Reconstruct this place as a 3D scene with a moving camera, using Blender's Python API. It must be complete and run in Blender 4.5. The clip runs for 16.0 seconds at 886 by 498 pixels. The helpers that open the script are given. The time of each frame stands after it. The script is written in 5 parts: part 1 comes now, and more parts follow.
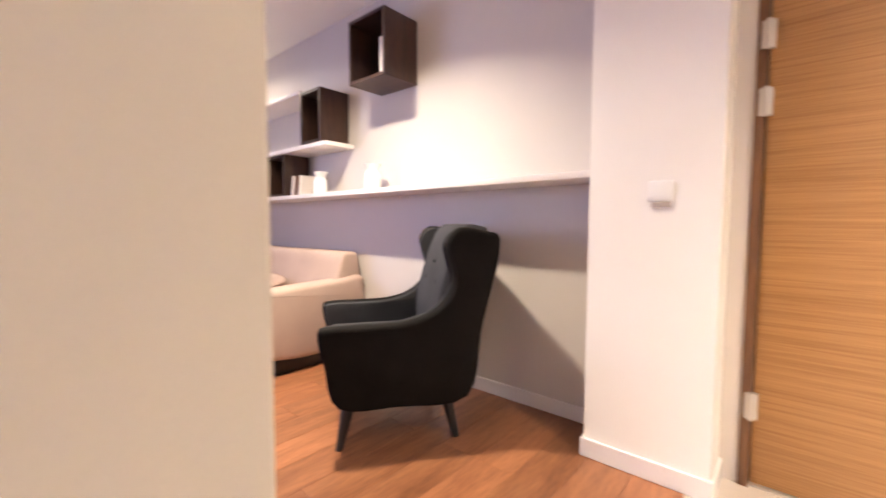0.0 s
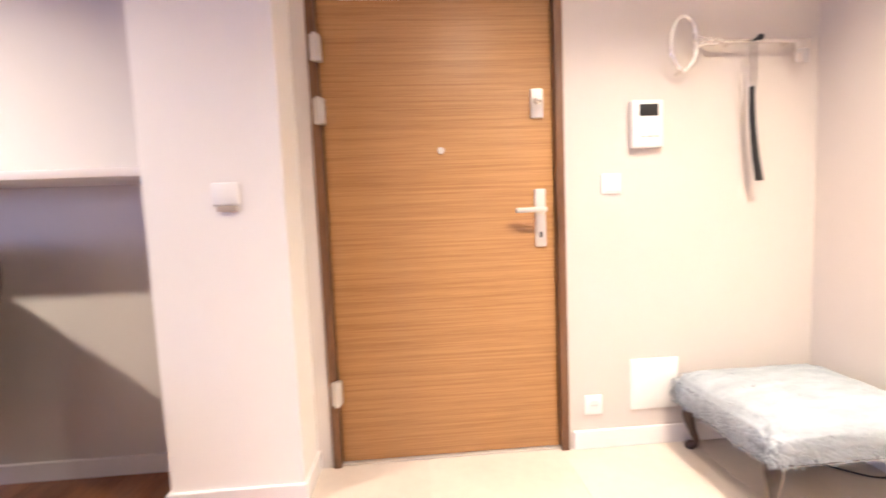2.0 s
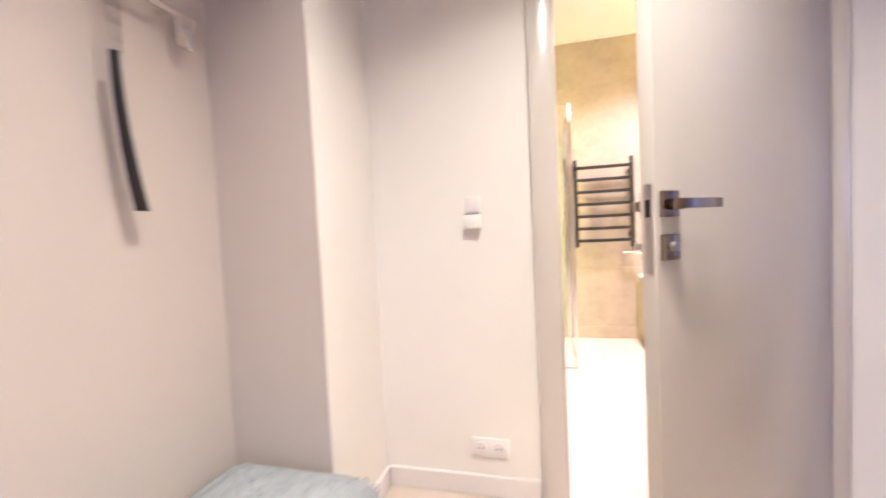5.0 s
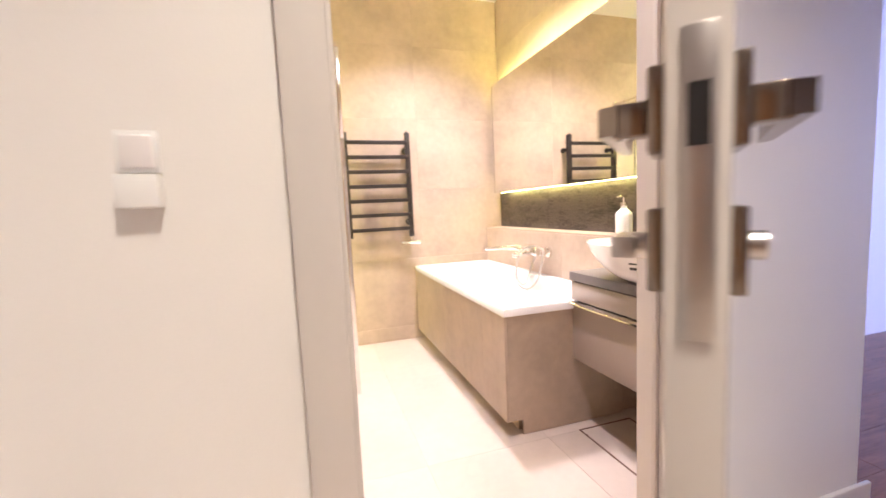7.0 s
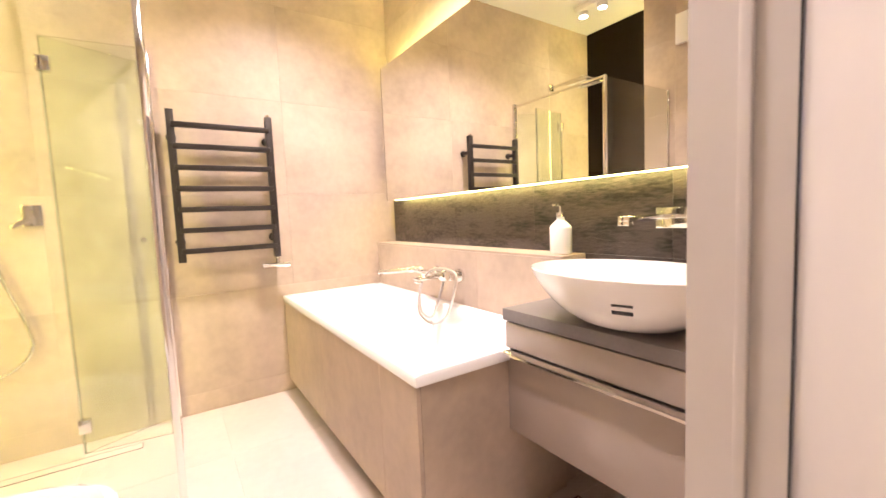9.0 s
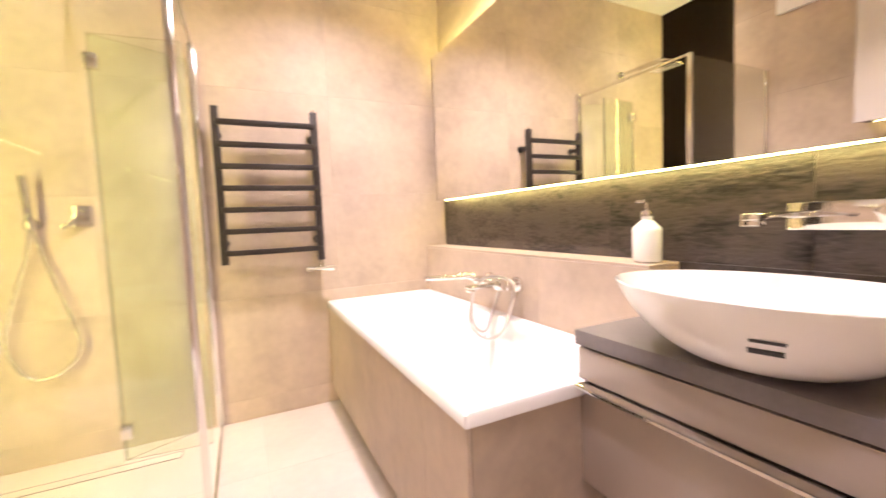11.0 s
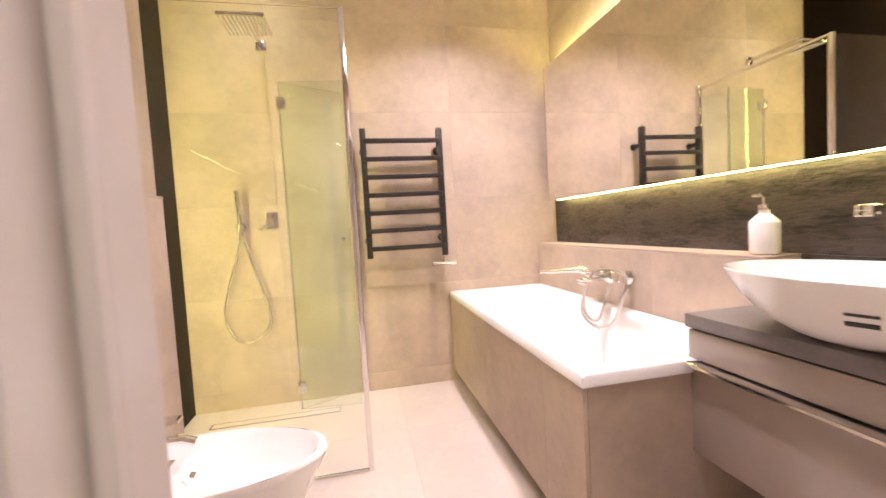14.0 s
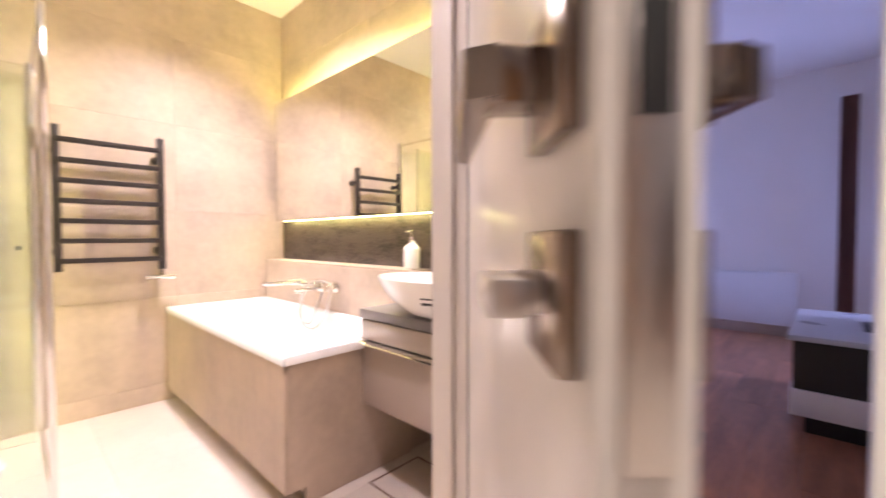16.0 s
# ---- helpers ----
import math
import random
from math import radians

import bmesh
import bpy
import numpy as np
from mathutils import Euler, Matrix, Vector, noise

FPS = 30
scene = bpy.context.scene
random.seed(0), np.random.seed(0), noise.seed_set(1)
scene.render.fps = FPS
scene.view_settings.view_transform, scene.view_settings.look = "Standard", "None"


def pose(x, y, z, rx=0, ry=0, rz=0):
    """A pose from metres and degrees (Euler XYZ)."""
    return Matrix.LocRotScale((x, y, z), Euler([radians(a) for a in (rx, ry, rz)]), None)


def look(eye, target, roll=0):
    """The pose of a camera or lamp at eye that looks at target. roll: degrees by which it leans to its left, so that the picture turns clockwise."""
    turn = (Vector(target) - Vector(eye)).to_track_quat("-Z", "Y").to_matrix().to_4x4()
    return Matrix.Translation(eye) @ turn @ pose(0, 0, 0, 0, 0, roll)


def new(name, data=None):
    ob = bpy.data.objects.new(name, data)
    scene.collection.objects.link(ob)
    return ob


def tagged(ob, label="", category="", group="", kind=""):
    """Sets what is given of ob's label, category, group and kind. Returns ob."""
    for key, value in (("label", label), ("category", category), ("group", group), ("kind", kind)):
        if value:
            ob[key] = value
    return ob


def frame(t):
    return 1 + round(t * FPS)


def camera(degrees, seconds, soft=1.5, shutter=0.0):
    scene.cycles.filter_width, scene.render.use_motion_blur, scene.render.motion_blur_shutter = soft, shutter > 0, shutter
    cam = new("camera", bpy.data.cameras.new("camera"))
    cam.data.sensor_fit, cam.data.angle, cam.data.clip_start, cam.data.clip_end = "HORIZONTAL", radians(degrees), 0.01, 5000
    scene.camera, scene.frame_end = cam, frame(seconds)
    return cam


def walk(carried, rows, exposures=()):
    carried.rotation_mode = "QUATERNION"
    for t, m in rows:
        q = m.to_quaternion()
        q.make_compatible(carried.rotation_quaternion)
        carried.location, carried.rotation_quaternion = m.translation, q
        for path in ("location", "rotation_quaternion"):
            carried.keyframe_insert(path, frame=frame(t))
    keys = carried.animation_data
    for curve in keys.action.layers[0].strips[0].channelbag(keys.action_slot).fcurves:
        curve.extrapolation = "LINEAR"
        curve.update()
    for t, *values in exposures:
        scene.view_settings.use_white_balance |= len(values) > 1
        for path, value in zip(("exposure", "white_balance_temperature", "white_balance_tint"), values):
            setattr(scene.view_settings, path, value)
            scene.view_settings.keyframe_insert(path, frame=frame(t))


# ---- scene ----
cam = camera(94.4, 16.0, soft=1.6, shutter=0.6)
PATH = [
    (0, (0.066, 0.052, 1.051), (-1.243, 1.56, 0.931), 0.2),
    (0.5, (0.104, 0.103, 1.061), (-0.909, 1.821, 0.904), -0.6),
    (1, (0.182, 0.16, 1.061), (-0.439, 2.056, 0.916), -1.1),
    (1.5, (0.235, 0.232, 1.063), (0.014, 2.214, 0.921), -1.6),
    (2, (0.319, 0.321, 1.07), (0.446, 2.311, 0.916), -2.4),
    (2.5, (0.348, 0.417, 1.058), (0.862, 2.344, 0.907), -1.6),
    (3, (0.396, 0.572, 1.063), (1.361, 2.313, 0.873), -0.9),
    (3.5, (0.501, 0.694, 1.056), (1.793, 2.207, 0.848), -1.6),
    (4, (0.638, 0.766, 1.074), (2.211, 1.985, 0.872), -3.0),
    (4.5, (0.786, 0.866, 1.083), (2.563, 1.769, 0.925), -3.0),
    (5, (0.955, 0.98, 1.082), (2.888, 1.485, 0.991), -2.8),
    (7.5, (1.921, 0.999, 1.054), (3.743, 0.201, 0.848), -2.9),
    (8, (2.087, 0.941, 1.062), (3.825, -0.031, 0.876), -3.2),
    (10.5, (2.551, 0.651, 1.045), (4.193, -0.479, 0.887), -2.2),
    (11, (2.558, 0.657, 1.044), (4.35, -0.22, 0.906), -2.4),
    (11.5, (2.55, 0.678, 1.054), (4.433, 0.018, 0.926), -2.1),
    (12, (2.53, 0.698, 1.048), (4.473, 0.242, 0.911), -1.9),
    (12.5, (2.511, 0.698, 1.043), (4.484, 0.428, 0.857), -3.1),
    (13, (2.487, 0.708, 1.038), (4.466, 0.49, 0.85), -3.3),
    (13.5, (2.419, 0.747, 1.035), (4.395, 0.466, 0.907), -3.0),
    (14, (2.34, 0.81, 1.036), (4.296, 0.404, 0.928), -3.3),
    (14.5, (2.269, 0.878, 1.029), (4.16, 0.241, 0.899), -2.5),
    (15, (2.164, 0.923, 1.034), (3.926, -0.017, 0.916), -1.1),
    (15.5, (2.022, 0.933, 1.038), (3.625, -0.26, 0.956), -0.4),
    (16, (1.889, 0.921, 1.047), (3.259, -0.534, 0.991), -0.1),
]
EXPOSURES = [(0.0, 1.35, 6750, 4), (1.0, 1.42, 6700, 5), (2.0, 1.28, 6400, 6), (3.0, 1.15, 6200, 7), (3.6, 0.92, 5750, 4), (4.4, 0.62, 5850, 4), (5.2, 0.48, 5900, 6), (7.3, 0.2, 6200, 6),
             (8.2, 0.15, 6450, 6), (10.3, 0.1, 6250, 10), (11.5, -0.04, 6250, 10), (12.5, -0.22, 6100, 10), (14.0, -0.24, 6050, 11), (14.5, -0.2, 6000, 12), (15.3, 0.1, 6000, 11), (16.0, 0.22, 6000, 10)]
walk(cam, [(t, look(eye, target, roll)) for t, eye, target, roll in PATH], EXPOSURES)
# ---- world and large lights ----
world = bpy.data.worlds.new("world")
scene.world = world
world.use_nodes = True
wn = world.node_tree
sky = wn.nodes.new("ShaderNodeTexSky")
sky.sky_type, sky.sun_disc, sky.sun_elevation, sky.sun_rotation = "NISHITA", False, radians(28), radians(200)
wn.nodes["Background"].inputs["Strength"].default_value = 0.12
wn.links.new(sky.outputs["Color"], wn.nodes["Background"].inputs["Color"])

WARM = (1.0, 0.865, 0.74)
BATH = (1.0, 0.835, 0.89)
LED = (1.0, 0.86, 0.30)
DAY = (0.42, 0.47, 1.0)
LX, LY = -4.95, -4.75   # far walls of the living room


def area_lamp(name, loc, target, size_x, size_y, watts, colour, spread=180):
    """A lamp that stands for a real fitting, for the sky in a window opening, or for added fill."""
    data = bpy.data.lights.new(name, "AREA")
    data.shape, data.size, data.size_y, data.energy, data.color, data.spread = "RECTANGLE", size_x, size_y, watts, colour, radians(spread)
    ob = new(name, data)
    ob.matrix_world = look(loc, target)
    return ob


area_lamp("hall_light", (1.56, 0.82, 2.645), (1.56, 0.82, 0), 0.24, 0.08, 22.5, WARM, 114)
area_lamp("entry_light", (0.80, 1.12, 2.645), (0.80, 1.12, 0), 0.24, 0.08, 6, WARM, 108)
area_lamp("passage_light", (-1.95, 1.02, 2.645), (-1.95, 1.02, 0), 0.20, 0.08, 29, WARM, 132)
area_lamp("living_light", (-4.30, 1.45, 2.645), (-4.30, 1.45, 0), 0.22, 0.07, 9, WARM, 165)
area_lamp("bath_light", (4.15, 0.14, 2.645), (4.15, 0.14, 0), 0.24, 0.08, 36, BATH, 126)
# added fill, no known fitting: brightens bidet, drawer fronts and the bath's end
area_lamp("basin_fill", (3.00, 0.52, 2.645), (3.00, 0.52, 0), 0.24, 0.08, 15, BATH, 116)
area_lamp("shower_light", (4.55, 1.30, 2.645), (4.55, 1.30, 0), 0.22, 0.07, 4, WARM, 130)
area_lamp("window_light_west", (LX + 0.14, -1.65, 1.55), (-2.6, 0.6, 1.3), 1.7, 1.4, 18, DAY, 140)
area_lamp("window_light_south", (-0.45, -4.60, 1.5), (2.6, -3.6, 1.0), 1.9, 1.4, 70, DAY, 80)


# ---- materials ----
def shader(name):
    m = bpy.data.materials.new(name)
    m.use_nodes = True
    return m, m.node_tree, m.node_tree.nodes["Principled BSDF"]


def surface(name, colour, rough=0.5, metal=0.0, scale=6.0, vary=0.12, bump=0.05, stretch=(1, 1, 1), fine=60.0, coat=0.0, spec=0.5, per_piece=0.0):
    """Paint, stone, cloth or metal: two scales of variation in colour and gloss, and fine relief."""
    m, tree, bsdf = shader(name)
    n, link = tree.nodes.new, tree.links.new
    coord, mapping = n("ShaderNodeTexCoord"), n("ShaderNodeMapping")
    mapping.inputs["Scale"].default_value = stretch
    link(coord.outputs["Object"], mapping.inputs["Vector"])
    big, small = n("ShaderNodeTexNoise"), n("ShaderNodeTexNoise")
    for tex, s, d in ((big, scale, 5), (small, fine, 6)):
        tex.inputs["Scale"].default_value, tex.inputs["Detail"].default_value = s, d
        if per_piece:
            info, add = n("ShaderNodeObjectInfo"), n("ShaderNodeVectorMath")
            add.operation = "MULTIPLY_ADD"
            add.inputs[1].default_value = (37, 53, 71)
            link(info.outputs["Random"], add.inputs[0])
            link(mapping.outputs["Vector"], add.inputs[2])
            link(add.outputs["Vector"], tex.inputs["Vector"])
        else:
            link(mapping.outputs["Vector"], tex.inputs["Vector"])
    mix = n("ShaderNodeMath")
    mix.operation = "MULTIPLY_ADD"
    mix.inputs[1].default_value = 0.35
    link(small.outputs["Fac"], mix.inputs[0])
    link(big.outputs["Fac"], mix.inputs[2])
    ramp = n("ShaderNodeMapRange")
    ramp.inputs["From Min"].default_value, ramp.inputs["From Max"].default_value = 0.45, 0.9
    ramp.inputs["To Min"].default_value, ramp.inputs["To Max"].default_value = 1 - vary, 1 + vary
    link(mix.outputs[0], ramp.inputs["Value"])
    value = ramp.outputs["Result"]
    if per_piece:
        info, span, mul = n("ShaderNodeObjectInfo"), n("ShaderNodeMapRange"), n("ShaderNodeMath")
        span.inputs["To Min"].default_value, span.inputs["To Max"].default_value = 1 - per_piece, 1 + per_piece
        mul.operation = "MULTIPLY"
        link(info.outputs["Random"], span.inputs["Value"])
        link(span.outputs["Result"], mul.inputs[0])
        link(value, mul.inputs[1])
        value = mul.outputs[0]
    tint = n("ShaderNodeVectorMath")
    tint.operation = "SCALE"
    tint.inputs[0].default_value = colour
    link(value, tint.inputs["Scale"])
    link(tint.outputs["Vector"], bsdf.inputs["Base Color"])
    gloss = n("ShaderNodeMapRange")
    gloss.inputs["To Min"].default_value, gloss.inputs["To Max"].default_value = rough - min(0.08, rough * 0.4), min(1, rough + min(0.08, rough * 0.4))
    link(big.outputs["Fac"], gloss.inputs["Value"])
    link(gloss.outputs["Result"], bsdf.inputs["Roughness"])
    bsdf.inputs["Metallic"].default_value = metal
    bsdf.inputs["Coat Weight"].default_value = coat
    bsdf.inputs["Specular IOR Level"].default_value = spec
    if bump:
        rel = n("ShaderNodeBump")
        rel.inputs["Strength"].default_value, rel.inputs["Distance"].default_value = bump, 0.004
        link(small.outputs["Fac"], rel.inputs["Height"])
        link(rel.outputs["Normal"], bsdf.inputs["Normal"])
    return m


def grained(name, dark, light, stretch, rough=0.4, scale=3.0, per_piece=0.0, bump=0.12, bands=0.0):
    """Wood: fibres drawn out along one axis, in two colours."""
    m, tree, bsdf = shader(name)
    n, link = tree.nodes.new, tree.links.new
    coord, mapping = n("ShaderNodeTexCoord"), n("ShaderNodeMapping")
    mapping.inputs["Scale"].default_value = stretch
    link(coord.outputs["Object"], mapping.inputs["Vector"])
    a, b = n("ShaderNodeTexNoise"), n("ShaderNodeTexNoise")
    for tex, s, d, dist in ((a, scale, 6, 0.4), (b, scale * 6, 4, 0.2)):
        tex.inputs["Scale"].default_value, tex.inputs["Detail"].default_value, tex.inputs["Distortion"].default_value = s, d, dist
        if per_piece:
            info, add = n("ShaderNodeObjectInfo"), n("ShaderNodeVectorMath")
            add.operation = "MULTIPLY_ADD"
            add.inputs[1].default_value = (37, 53, 71)
            link(info.outputs["Random"], add.inputs[0])
            link(mapping.outputs["Vector"], add.inputs[2])
            link(add.outputs["Vector"], tex.inputs["Vector"])
        else:
            link(mapping.outputs["Vector"], tex.inputs["Vector"])
    mix = n("ShaderNodeMath")
    mix.operation = "MULTIPLY_ADD"
    mix.inputs[1].default_value = 0.6
    link(b.outputs["Fac"], mix.inputs[0])
    link(a.outputs["Fac"], mix.inputs[2])
    ramp = n("ShaderNodeValToRGB")
    ramp.color_ramp.elements[0].position, ramp.color_ramp.elements[0].color = 0.55, (*dark, 1)
    ramp.color_ramp.elements[1].position, ramp.color_ramp.elements[1].color = 1.0, (*light, 1)
    link(mix.outputs[0], ramp.inputs["Fac"])
    out = ramp.outputs["Color"]
    if per_piece:
        info, span, tint = n("ShaderNodeObjectInfo"), n("ShaderNodeMapRange"), n("ShaderNodeVectorMath")
        span.inputs["To Min"].default_value, span.inputs["To Max"].default_value = 1 - per_piece, 1 + per_piece
        tint.operation = "SCALE"
        link(info.outputs["Random"], span.inputs["Value"])
        link(out, tint.inputs[0])
        link(span.outputs["Result"], tint.inputs["Scale"])
        out = tint.outputs["Vector"]
    link(out, bsdf.inputs["Base Color"])
    bsdf.inputs["Roughness"].default_value = rough
    rel = n("ShaderNodeBump")
    rel.inputs["Strength"].default_value, rel.inputs["Distance"].default_value = bump, 0.003
    link(b.outputs["Fac"], rel.inputs["Height"])
    link(rel.outputs["Normal"], bsdf.inputs["Normal"])
    return m


def glowing(name, colour, strength):
    m, tree, bsdf = shader(name)
    bsdf.inputs["Base Color"].default_value = (*colour, 1)
    bsdf.inputs["Emission Color"].default_value = (*colour, 1)
    bsdf.inputs["Emission Strength"].default_value = strength
    return m


def glass(name, colour=(0.93, 0.97, 0.93), rough=0.0):
    m, tree, bsdf = shader(name)
    bsdf.inputs["Base Color"].default_value = (*colour, 1)
    bsdf.inputs["Roughness"].default_value = rough
    bsdf.inputs["Transmission Weight"].default_value = 1.0
    bsdf.inputs["IOR"].default_value = 1.42
    return m


def relief_tile():
    """Dark stone with drawn horizontal strokes, pitted patches and pale worn scratches."""
    m, tree, bsdf = shader("dark_relief_tile")
    n, link = tree.nodes.new, tree.links.new
    coord, info, add = n("ShaderNodeTexCoord"), n("ShaderNodeObjectInfo"), n("ShaderNodeVectorMath")
    add.operation = "MULTIPLY_ADD"
    add.inputs[1].default_value = (37, 53, 71)
    link(info.outputs["Random"], add.inputs[0])
    link(coord.outputs["Object"], add.inputs[2])
    layers = []
    for stretch, size, detail in (((1, 1, 3), 5, 4), ((1, 1, 4.5), 26, 6), ((1, 1, 1.2), 110, 3), ((1, 1, 22), 14, 3)):
        mapping, tex = n("ShaderNodeMapping"), n("ShaderNodeTexNoise")
        mapping.inputs["Scale"].default_value = stretch
        tex.inputs["Scale"].default_value, tex.inputs["Detail"].default_value = size, detail
        link(add.outputs["Vector"], mapping.inputs["Vector"])
        link(mapping.outputs["Vector"], tex.inputs["Vector"])
        layers.append(tex.outputs["Fac"])
    cloud, stroke, pit, scratch = layers
    mix = n("ShaderNodeMath")
    mix.operation = "MULTIPLY_ADD"
    mix.inputs[1].default_value = 0.8
    link(stroke, mix.inputs[0])
    link(cloud, mix.inputs[2])
    ramp = n("ShaderNodeValToRGB")
    ramp.color_ramp.elements[0].position, ramp.color_ramp.elements[0].color = 0.66, (0.014, 0.0105, 0.0095, 1)
    ramp.color_ramp.elements[1].position, ramp.color_ramp.elements[1].color = 1.12 / 1.15, (0.085, 0.066, 0.060, 1)
    link(mix.outputs[0], ramp.inputs["Fac"])
    worn, pale = n("ShaderNodeMapRange"), n("ShaderNodeMix")
    worn.inputs["From Min"].default_value, worn.inputs["From Max"].default_value, worn.inputs["To Max"].default_value = 0.60, 0.72, 0.55
    link(scratch, worn.inputs["Value"])
    pale.data_type = "RGBA"
    pale.inputs[7].default_value = (0.15, 0.122, 0.112, 1)
    link(worn.outputs["Result"], pale.inputs[0])
    link(ramp.outputs["Color"], pale.inputs[6])
    link(pale.outputs[2], bsdf.inputs["Base Color"])
    bsdf.inputs["Roughness"].default_value = 0.36
    height, rel = n("ShaderNodeMath"), n("ShaderNodeBump")
    height.operation = "MULTIPLY_ADD"
    height.inputs[1].default_value = 0.9
    link(pit, height.inputs[0])
    link(stroke, height.inputs[2])
    rel.inputs["Strength"].default_value, rel.inputs["Distance"].default_value = 0.5, 0.004
    link(height.outputs[0], rel.inputs["Height"])
    link(rel.outputs["Normal"], bsdf.inputs["Normal"])
    return m


PAINT = surface("warm_white_paint", (0.83, 0.79, 0.745), 0.55, scale=1.5, vary=0.03, bump=0.04, fine=180)
# beige paint of the entrance wall; also the painted-in shade of the niche side
BEIGE = surface("beige_wall_and_niche_shade", (0.63, 0.56, 0.51), 0.55, scale=1.5, vary=0.03, bump=0.04, fine=180)
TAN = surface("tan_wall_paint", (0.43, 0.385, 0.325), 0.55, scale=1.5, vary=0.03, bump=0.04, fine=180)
PAINT_GREY = surface("pale_grey_paint", (0.60, 0.545, 0.50), 0.55, scale=1.5, vary=0.03, bump=0.04, fine=180)
CEIL = surface("ceiling_paint", (0.82, 0.80, 0.77), 0.7, scale=1.5, vary=0.02, bump=0.03, fine=150)
SKIRT = surface("white_skirting", (0.78, 0.73, 0.71), 0.35, scale=3, vary=0.03, bump=0.01)
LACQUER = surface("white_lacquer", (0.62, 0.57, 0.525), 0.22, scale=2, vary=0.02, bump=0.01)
WHITE = surface("white_plastic", (0.82, 0.80, 0.77), 0.35, scale=4, vary=0.02, bump=0.0)
CERAMIC = surface("white_ceramic", (0.88, 0.86, 0.83), 0.08, scale=3, vary=0.01, bump=0.0, coat=0.6)
ACRYLIC = surface("white_acrylic", (0.88, 0.86, 0.84), 0.15, scale=3, vary=0.01, bump=0.0, coat=0.3)
TILE = surface("beige_concrete_tile", (0.49, 0.392, 0.305), 0.46, scale=3.0, vary=0.165, bump=0.04, fine=22, per_piece=0.04, spec=0.3)
FLOOR_TILE = surface("cream_floor_tile", (0.62, 0.53, 0.455), 0.30, scale=2.0, vary=0.09, bump=0.03, fine=24)
DARK_TILE = surface("dark_bronze_tile", (0.010, 0.0065, 0.004), 0.45, spec=0.04, scale=3, vary=0.12, bump=0.02, fine=30)
RELIEF_TILE = relief_tile()
FLOOR_GROUT = surface("pale_floor_grout", (0.60, 0.51, 0.44), 0.7, scale=8, vary=0.06, bump=0.05)
SEAL = glass("clear_seal", (0.86, 0.90, 0.84), 0.25)
GROUT = surface("beige_grout", (0.45, 0.375, 0.32), 0.8, scale=8, vary=0.1, bump=0.1)
OAK = grained("oak_veneer_door", (0.345, 0.16, 0.054), (0.50, 0.262, 0.104), (0.6, 8, 44), 0.42, 2.6)
WALNUT_FRAME = grained("dark_walnut_frame", (0.10, 0.042, 0.018), (0.20, 0.09, 0.04), (8, 8, 0.8), 0.45, 3)
PLANK = grained("walnut_floor_plank", (0.185, 0.066, 0.029), (0.36, 0.148, 0.068), (7, 0.9, 7), 0.30, 2.4, per_piece=0.22)
WENGE = grained("wenge_box_wood", (0.022, 0.010, 0.007), (0.060, 0.027, 0.016), (6, 6, 0.8), 0.42, 3)
NICKEL = surface("satin_nickel", (0.30, 0.245, 0.20), 0.22, metal=1.0, scale=6, vary=0.05, bump=0.0)
CHROME = surface("polished_chrome", (0.80, 0.785, 0.77), 0.08, metal=1.0, scale=4, vary=0.03, bump=0.0)
STEEL = surface("brushed_steel", (0.52, 0.48, 0.45), 0.30, metal=1.0, scale=8, vary=0.08, bump=0.02)
DARK_METAL = surface("graphite_metal", (0.034, 0.026, 0.022), 0.38, metal=0.3, scale=8, vary=0.15, bump=0.02)
BLACK = surface("black_plastic", (0.012, 0.011, 0.011), 0.4, scale=8, vary=0.1, bump=0.0)
LEATHER = surface("black_upholstery", (0.010, 0.0085, 0.008), 0.75, scale=7, vary=0.25, bump=0.12, fine=220, spec=0.06)
VELVET = surface("charcoal_velvet", (0.040, 0.039, 0.043), 0.75, scale=5, vary=0.30, bump=0.25, fine=160, spec=0.15)
CREAM_CLOTH = surface("cream_sofa_cloth", (0.48, 0.355, 0.295), 0.85, scale=4, vary=0.06, bump=0.2, fine=220, spec=0.15)
FUR = surface("grey_fur_fabric", (0.37, 0.395, 0.42), 0.9, scale=8, vary=0.15, bump=0.5, stretch=(1, 2.6, 1), fine=70, spec=0.1)
DARK_WOOD = grained("dark_mahogany_leg", (0.020, 0.009, 0.007), (0.055, 0.024, 0.016), (8, 8, 1), 0.28, 3)
STONE_TOP = surface("graphite_stone_top", (0.16, 0.14, 0.138), 0.38, scale=7, vary=0.18, bump=0.05, fine=90)
VANITY = surface("taupe_lacquer_gloss", (0.37, 0.305, 0.265), 0.13, scale=2, vary=0.02, bump=0.0, coat=0.3)
ALU = surface("satin_aluminium", (0.66, 0.61, 0.56), 0.5, metal=0.7, scale=8, vary=0.05, bump=0.02)
SILVER = surface("polished_silver", (0.86, 0.83, 0.80), 0.25, metal=1.0, scale=6, vary=0.03, bump=0.0)
MIRROR = surface("silvered_mirror", (0.93, 0.92, 0.88), 0.002, metal=1.0, scale=1, vary=0.0, bump=0.0)
GLASS = glass("clear_shower_glass", (0.95, 0.98, 0.95))
GREEN_GLASS = glass("tinted_shower_glass", (0.925, 0.965, 0.895))
PANE = glass("window_pane", (0.98, 0.99, 1.0))
LED_MAT = glowing("led_strip", LED, 32.0)
LED_TOP = glowing("led_strip_upward", LED, 21.0)
LED_SOFT = glowing("led_strip_soft", LED, 165.0)
BULB = glowing("spot_lens", (1.0, 0.9, 0.8), 30.0)
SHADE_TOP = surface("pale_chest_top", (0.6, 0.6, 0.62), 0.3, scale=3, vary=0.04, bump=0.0)
